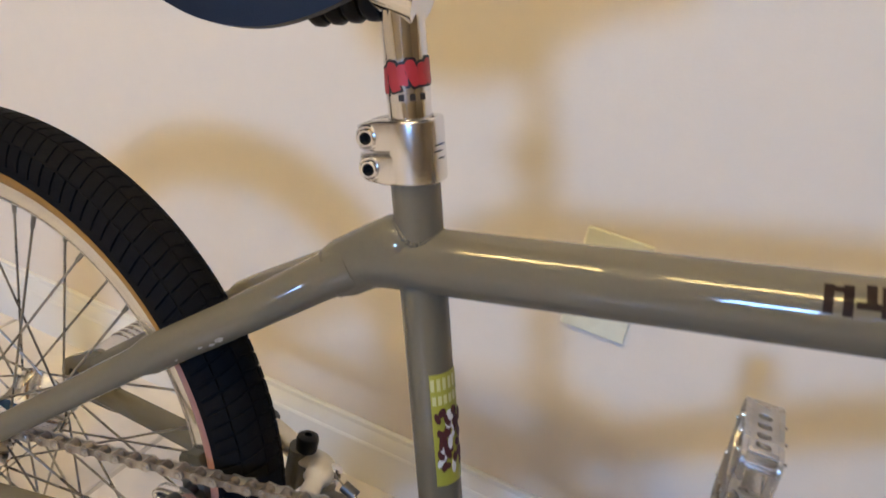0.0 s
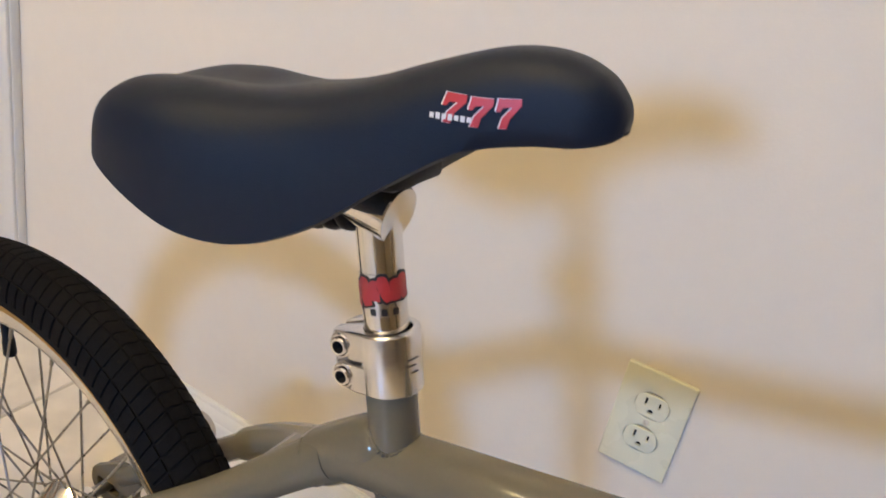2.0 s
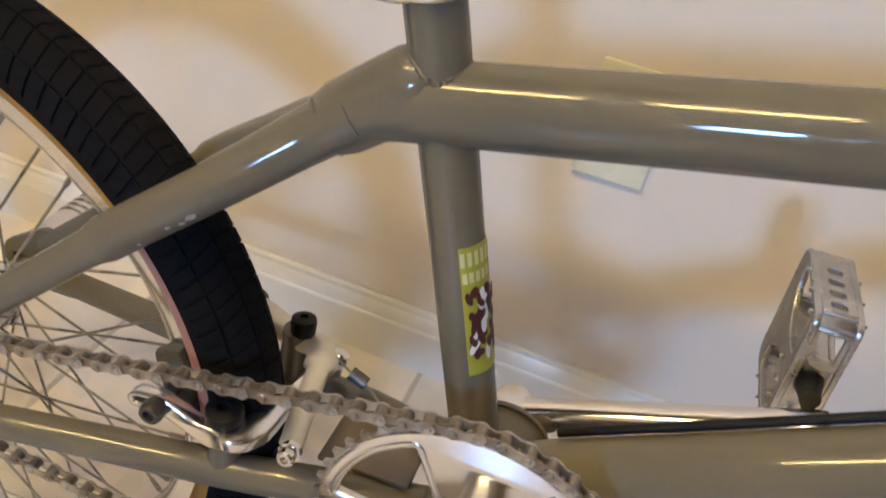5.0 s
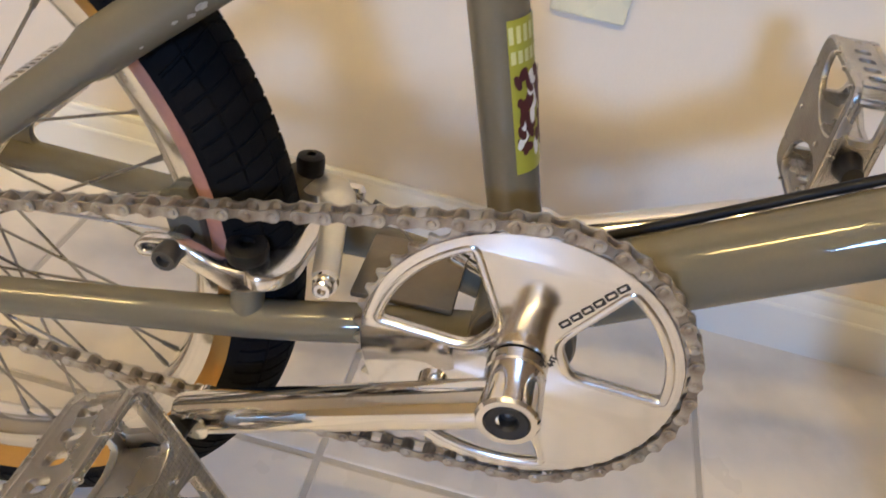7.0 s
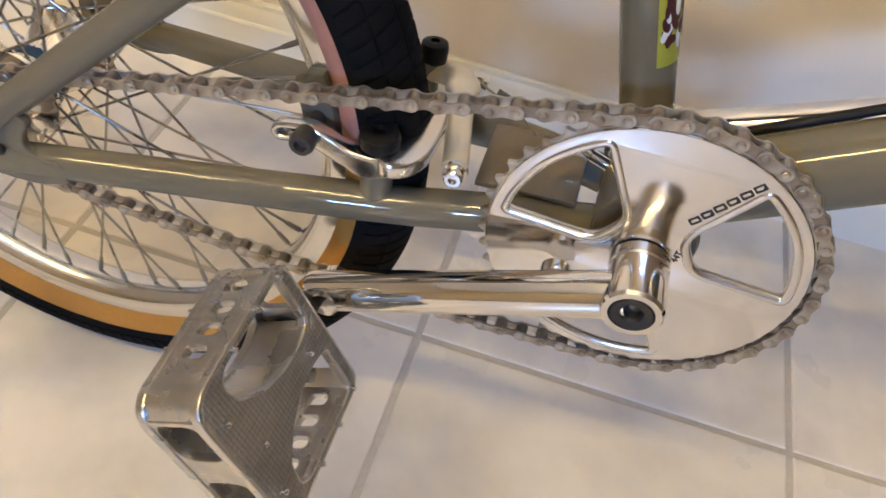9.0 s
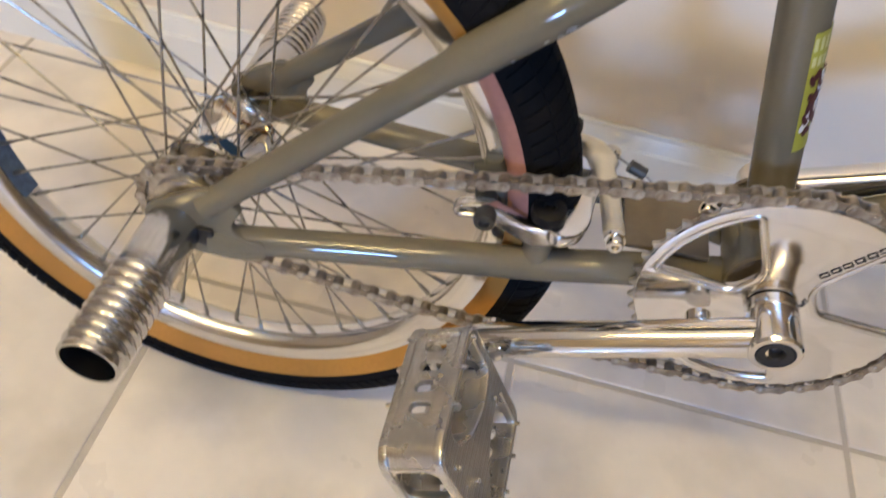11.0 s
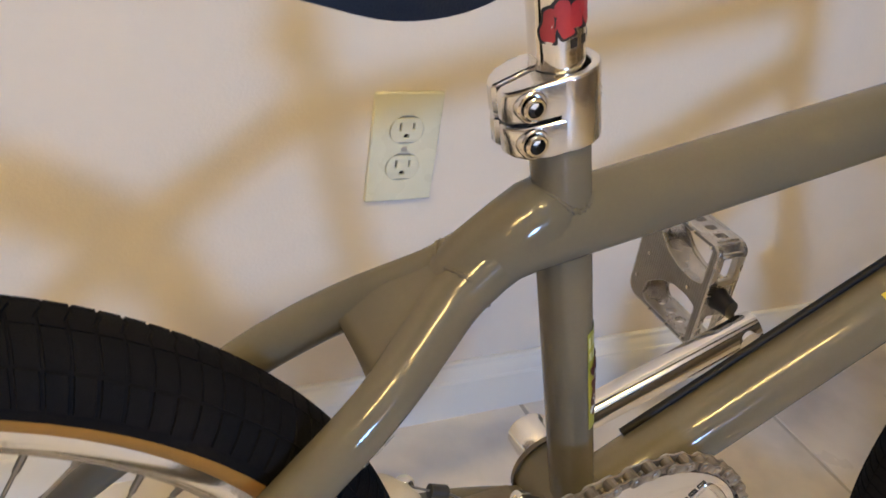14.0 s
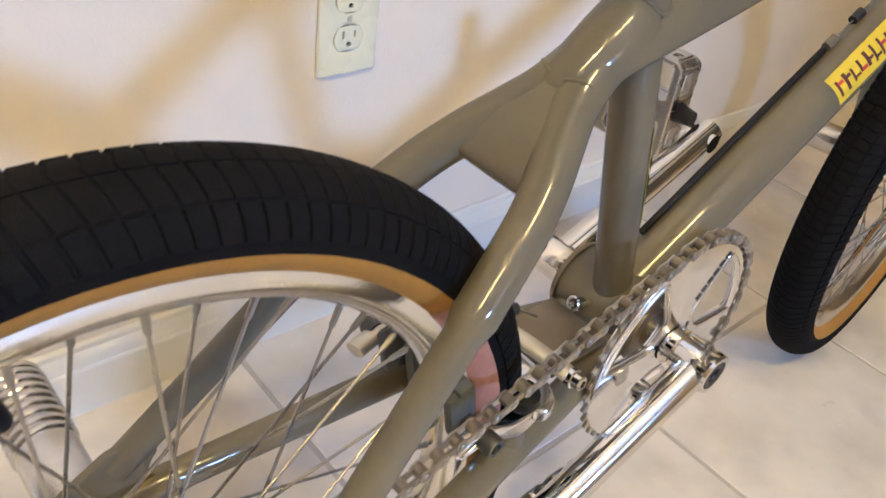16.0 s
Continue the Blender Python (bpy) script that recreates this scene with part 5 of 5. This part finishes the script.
dec = part("post_decal", make("post_decal", *wrapped(sheet(0.0235, 0.034, 2, 16), DEC, POST_B, 0.0121, 25), ALLOY), post, "silver-white decal with a band of red dark-edged blots")
# a band of worn red blots with dark edges, each a little over the last
for i, (y, x, half, wide, tilt) in enumerate(((-0.0135, 0.0120, 0.0072, 0.0036, 0.25), (-0.0078, 0.0142, 0.0082, 0.0034, -0.12), (-0.0022, 0.0150, 0.0058, 0.0038, 0.20), (0.0030, 0.0158, 0.0074, 0.0030, -0.25), (0.0086, 0.0150, 0.0062, 0.0036, 0.10), (0.0136, 0.0160, 0.0072, 0.0032, -0.10))):
    for grow, lift, mat in ((0.0013, 0.0001, BLACKPRINT), (0.0, 0.0003, RED)):
        hx, hy = half + grow, wide + grow
        blot = [(-hx, -hy * 0.55), (-hx * 0.45, -hy), (0.1 * hx, -hy * 0.80), (hx * 0.7, -hy), (hx, -hy * 0.3), (hx * 0.85, hy * 0.8), (hx * 0.2, hy), (-hx * 0.3, hy * 0.7), (-hx * 0.9, hy)]
        part("print_shape", make("print_shape", *wrapped(moved(plate(rounded(blot, 0.0012, 3), [], 0.00005, 0), pose(x, y, lift + 0.00003 * i, 0, 0, math.degrees(tilt))), DEC, POST_B, 0.0121, 25), mat), dec)
for y in (-0.004, 0.002, 0.008):
    part("print_bar", make("print_bar", *wrapped(moved(sheet(0.0036, 0.0030, 2, 3), pose(0.0012, y, 0.0002)), DEC, POST_B, 0.0121, 25), BLACKPRINT), dec)


def saddle():
    """A padded cover lofted from tail to nose. Stations: x, top height, half width, depth of the skirt, flatness."""
    st = [(-0.2680, 0.6540, 0.0130, 0.0110, 1), (-0.2655, 0.6625, 0.0290, 0.0225, 1), (-0.2535, 0.6730, 0.0445, 0.0355, 1), (-0.2325, 0.6850, 0.0560, 0.0495, 1), (-0.2000, 0.6935, 0.0615, 0.0645, 1), (-0.1702, 0.6978, 0.0590, 0.0742, 1),
          (-0.1371, 0.7052, 0.0510, 0.0767, 1), (-0.1031, 0.7185, 0.0420, 0.0695, 1), (-0.0700, 0.7360, 0.0345, 0.0550, 1), (-0.0399, 0.7500, 0.0284, 0.0432, 1), (-0.0144, 0.7548, 0.0230, 0.0370, 1), (0.0045, 0.7515, 0.0180, 0.0290, 1), (0.0155, 0.7440, 0.0110, 0.0170, 1), (0.0195, 0.7375, 0.0045, 0.0070, 1)]
    n, k = 64, 40
    V, F = [], []
    for i in range(n + 1):
        q = i / n * (len(st) - 1)
        j = min(int(q), len(st) - 2)
        f = q - j
        p0, p1, p2, p3 = [np.array(st[max(0, min(len(st) - 1, j + o))]) for o in (-1, 0, 1, 2)]
        x, zt, w, dep, fl = 0.5 * (2 * p1 + (p2 - p0) * f + (2 * p0 - 5 * p1 + 4 * p2 - p3) * f ** 2 + (3 * p1 - p0 - 3 * p2 + p3) * f ** 3)
        boxy = max(0.0, min(1.0, (-0.09 - x) / 0.10))
        for a in range(k + 1):
            u = -1 + 2 * a / k
            ang = u * math.pi / 2
            y = w * math.copysign(abs(math.sin(ang)) ** (0.70 - 0.10 * boxy), ang)
            drop = 1 - abs(math.cos(ang)) ** (0.66 - 0.14 * boxy)
            dish = 0.006 * max(0, 1 - ((x + 0.20) / 0.06) ** 2) * (1 - min(1, abs(y) / 0.03)) if -0.26 < x < -0.14 else 0
            V.append((x, YB + y, zt - dish - dep * drop))
    m = k + 1
    for i in range(n):
        for a in range(k):
            F.append((i * m + a, i * m + a + 1, (i + 1) * m + a + 1, (i + 1) * m + a))
    # a rolled edge and the pan beneath
    o = len(V)
    for i in range(n + 1):
        a, b = Vector(V[i * m]), Vector(V[i * m + k])
        c = (a + b) / 2
        for p in (a, b):
            V.append(tuple(p + (c - p) * 0.10 + Vector((0, 0, -0.0015))))
            V.append(tuple(p + (c - p) * 0.30 + Vector((0, 0, 0.004))))
    for i in range(n):
        p, q = o + 4 * i, o + 4 * (i + 1)
        F += [(i * m, p, q, (i + 1) * m), (p, p + 1, q + 1, q), (i * m + k, (i + 1) * m + k, q + 2, p + 2), (p + 2, q + 2, q + 3, p + 3), (p + 1, p + 3, q + 3, q + 1)]
    F += [tuple(range(0, m)), tuple(n * m + a for a in range(m))[::-1]]
    return V, F


seat = part("saddle", make("saddle", *saddle(), VINYL, True, 60), bike, "black padded vinyl saddle with a red number")


def on_flank(piece, x0, z0, slope):
    """Lays a flat piece on the saddle's right flank, by casting it sideways on to the cover."""
    from mathutils.bvhtree import BVHTree
    V, F = saddle()
    tree = BVHTree.FromPolygons([Vector(v) for v in V], F)
    out = []
    for x, y, z in piece[0]:
        px, pz = x0 + x * math.cos(slope) - y * math.sin(slope), z0 + x * math.sin(slope) + y * math.cos(slope)
        hit = tree.ray_cast(Vector((px, -1, pz)), Vector((0, 1, 0)))
        yy = hit[0].y if hit[0] else YB - 0.03
        out.append((px, yy - 0.0004 - z, pz))
    return out, piece[1]


def seven(size, grow=0.0):
    """A slanted, heavy 7 with a flag at its head."""
    pts = [(-0.52, 0.50), (0.52, 0.50), (0.56, 0.28), (0.12, -0.16), (0.04, -0.50), (-0.34, -0.50), (-0.22, -0.12), (0.14, 0.22), (-0.26, 0.20), (-0.36, 0.06), (-0.56, 0.06)]
    return plate([(size * (x * (1 + grow) + 0.16 * y), size * y * (1 + grow)) for x, y in pts], [], 0.0002, 0)


for k in range(3):
    for grow, mat, lift, dx in ((0.02, WHITEPRINT, 0.0, -0.0006), (0.0, RED, 0.0002, 0.0)):
        part("number", make("number", *on_flank(moved(seven(0.0124, grow), pose(0.0120 * (k - 1) + dx + 0.0020, 0.0022, lift) @ Matrix.Diagonal((0.74, 1, 1, 1))), -0.0365, 0.7230, radians(7 + 3 * k)), mat), seat, "red printed number 777" if mat is RED else "thin white edge of the number")
for k in range(7):
    part("print_bar", make("print_bar", *on_flank(moved(sheet(0.0020, 0.0022 + 0.0004 * (k % 2), 2, 2), pose(-0.0200 + 0.0028 * k, -0.0012, 0.0005)), -0.0365, 0.7230, radians(9)), WHITEPRINT), seat, "small white print bar")
part("saddle_pan", make("saddle_pan", *join(block((0.070, 0.046, 0.014), (-0.105, YB, 0.6715), 0.005, pose(0, 0, 0, 0, -14, 0)), *[lathe([(-0.004, 0.0), (-0.0046, 0.0115), (-0.002, 0.0135), (0.002, 0.0135), (0.0046, 0.0115), (0.0046, 0.0)], (-0.108 - 0.0105 * i, YB, 0.6480 - 0.0036 * i), (1, 0, 0.25), 20) for i in range(4)]), PLASTIC), seat, "black ribbed rubber block under the saddle")


# floor tiles last: each one a piece of its own, laid in the grout bed
def tile_shape(w, d):
    """A thin tile with a worn, rounded rim."""
    V, F = [], []
    for z, e in ((-0.006, 0.0), (-0.0016, 0.0), (-0.0005, 0.0006), (0.0, 0.0020)):
        V += [(-w / 2 + e, -d / 2 + e, z), (w / 2 - e, -d / 2 + e, z), (w / 2 - e, d / 2 - e, z), (-w / 2 + e, d / 2 - e, z)]
    for i in range(3):
        F += [(4 * i + k, 4 * i + (k + 1) % 4, 4 * i + 4 + (k + 1) % 4, 4 * i + 4 + k) for k in range(4)]
    return V, F + [(12, 13, 14, 15)]


tile_meshes = {}
random.seed(7)
for i in range(-7, 10):
    for j in range(-10, 2):
        x0, x1 = max(X0 + 0.001, TX + i * TP + TG / 2), min(X1 - 0.001, TX + (i + 1) * TP - TG / 2)
        y0, y1 = max(Y0 + 0.001, TY + j * TP + TG / 2), min(Y1 - 0.0005, TY + (j + 1) * TP - TG / 2)
        if x1 - x0 < 0.02 or y1 - y0 < 0.02:
            continue
        key = (round(x1 - x0, 3), round(y1 - y0, 3))
        if key not in tile_meshes:
            tile_meshes[key] = make("tile", *tile_shape(x1 - x0, y1 - y0), TILE, False)
        part("tile", tile_meshes[key], floor, m=pose((x0 + x1) / 2, (y0 + y1) / 2, 0, 0.06 * (random.random() - 0.5), 0.06 * (random.random() - 0.5), 0))
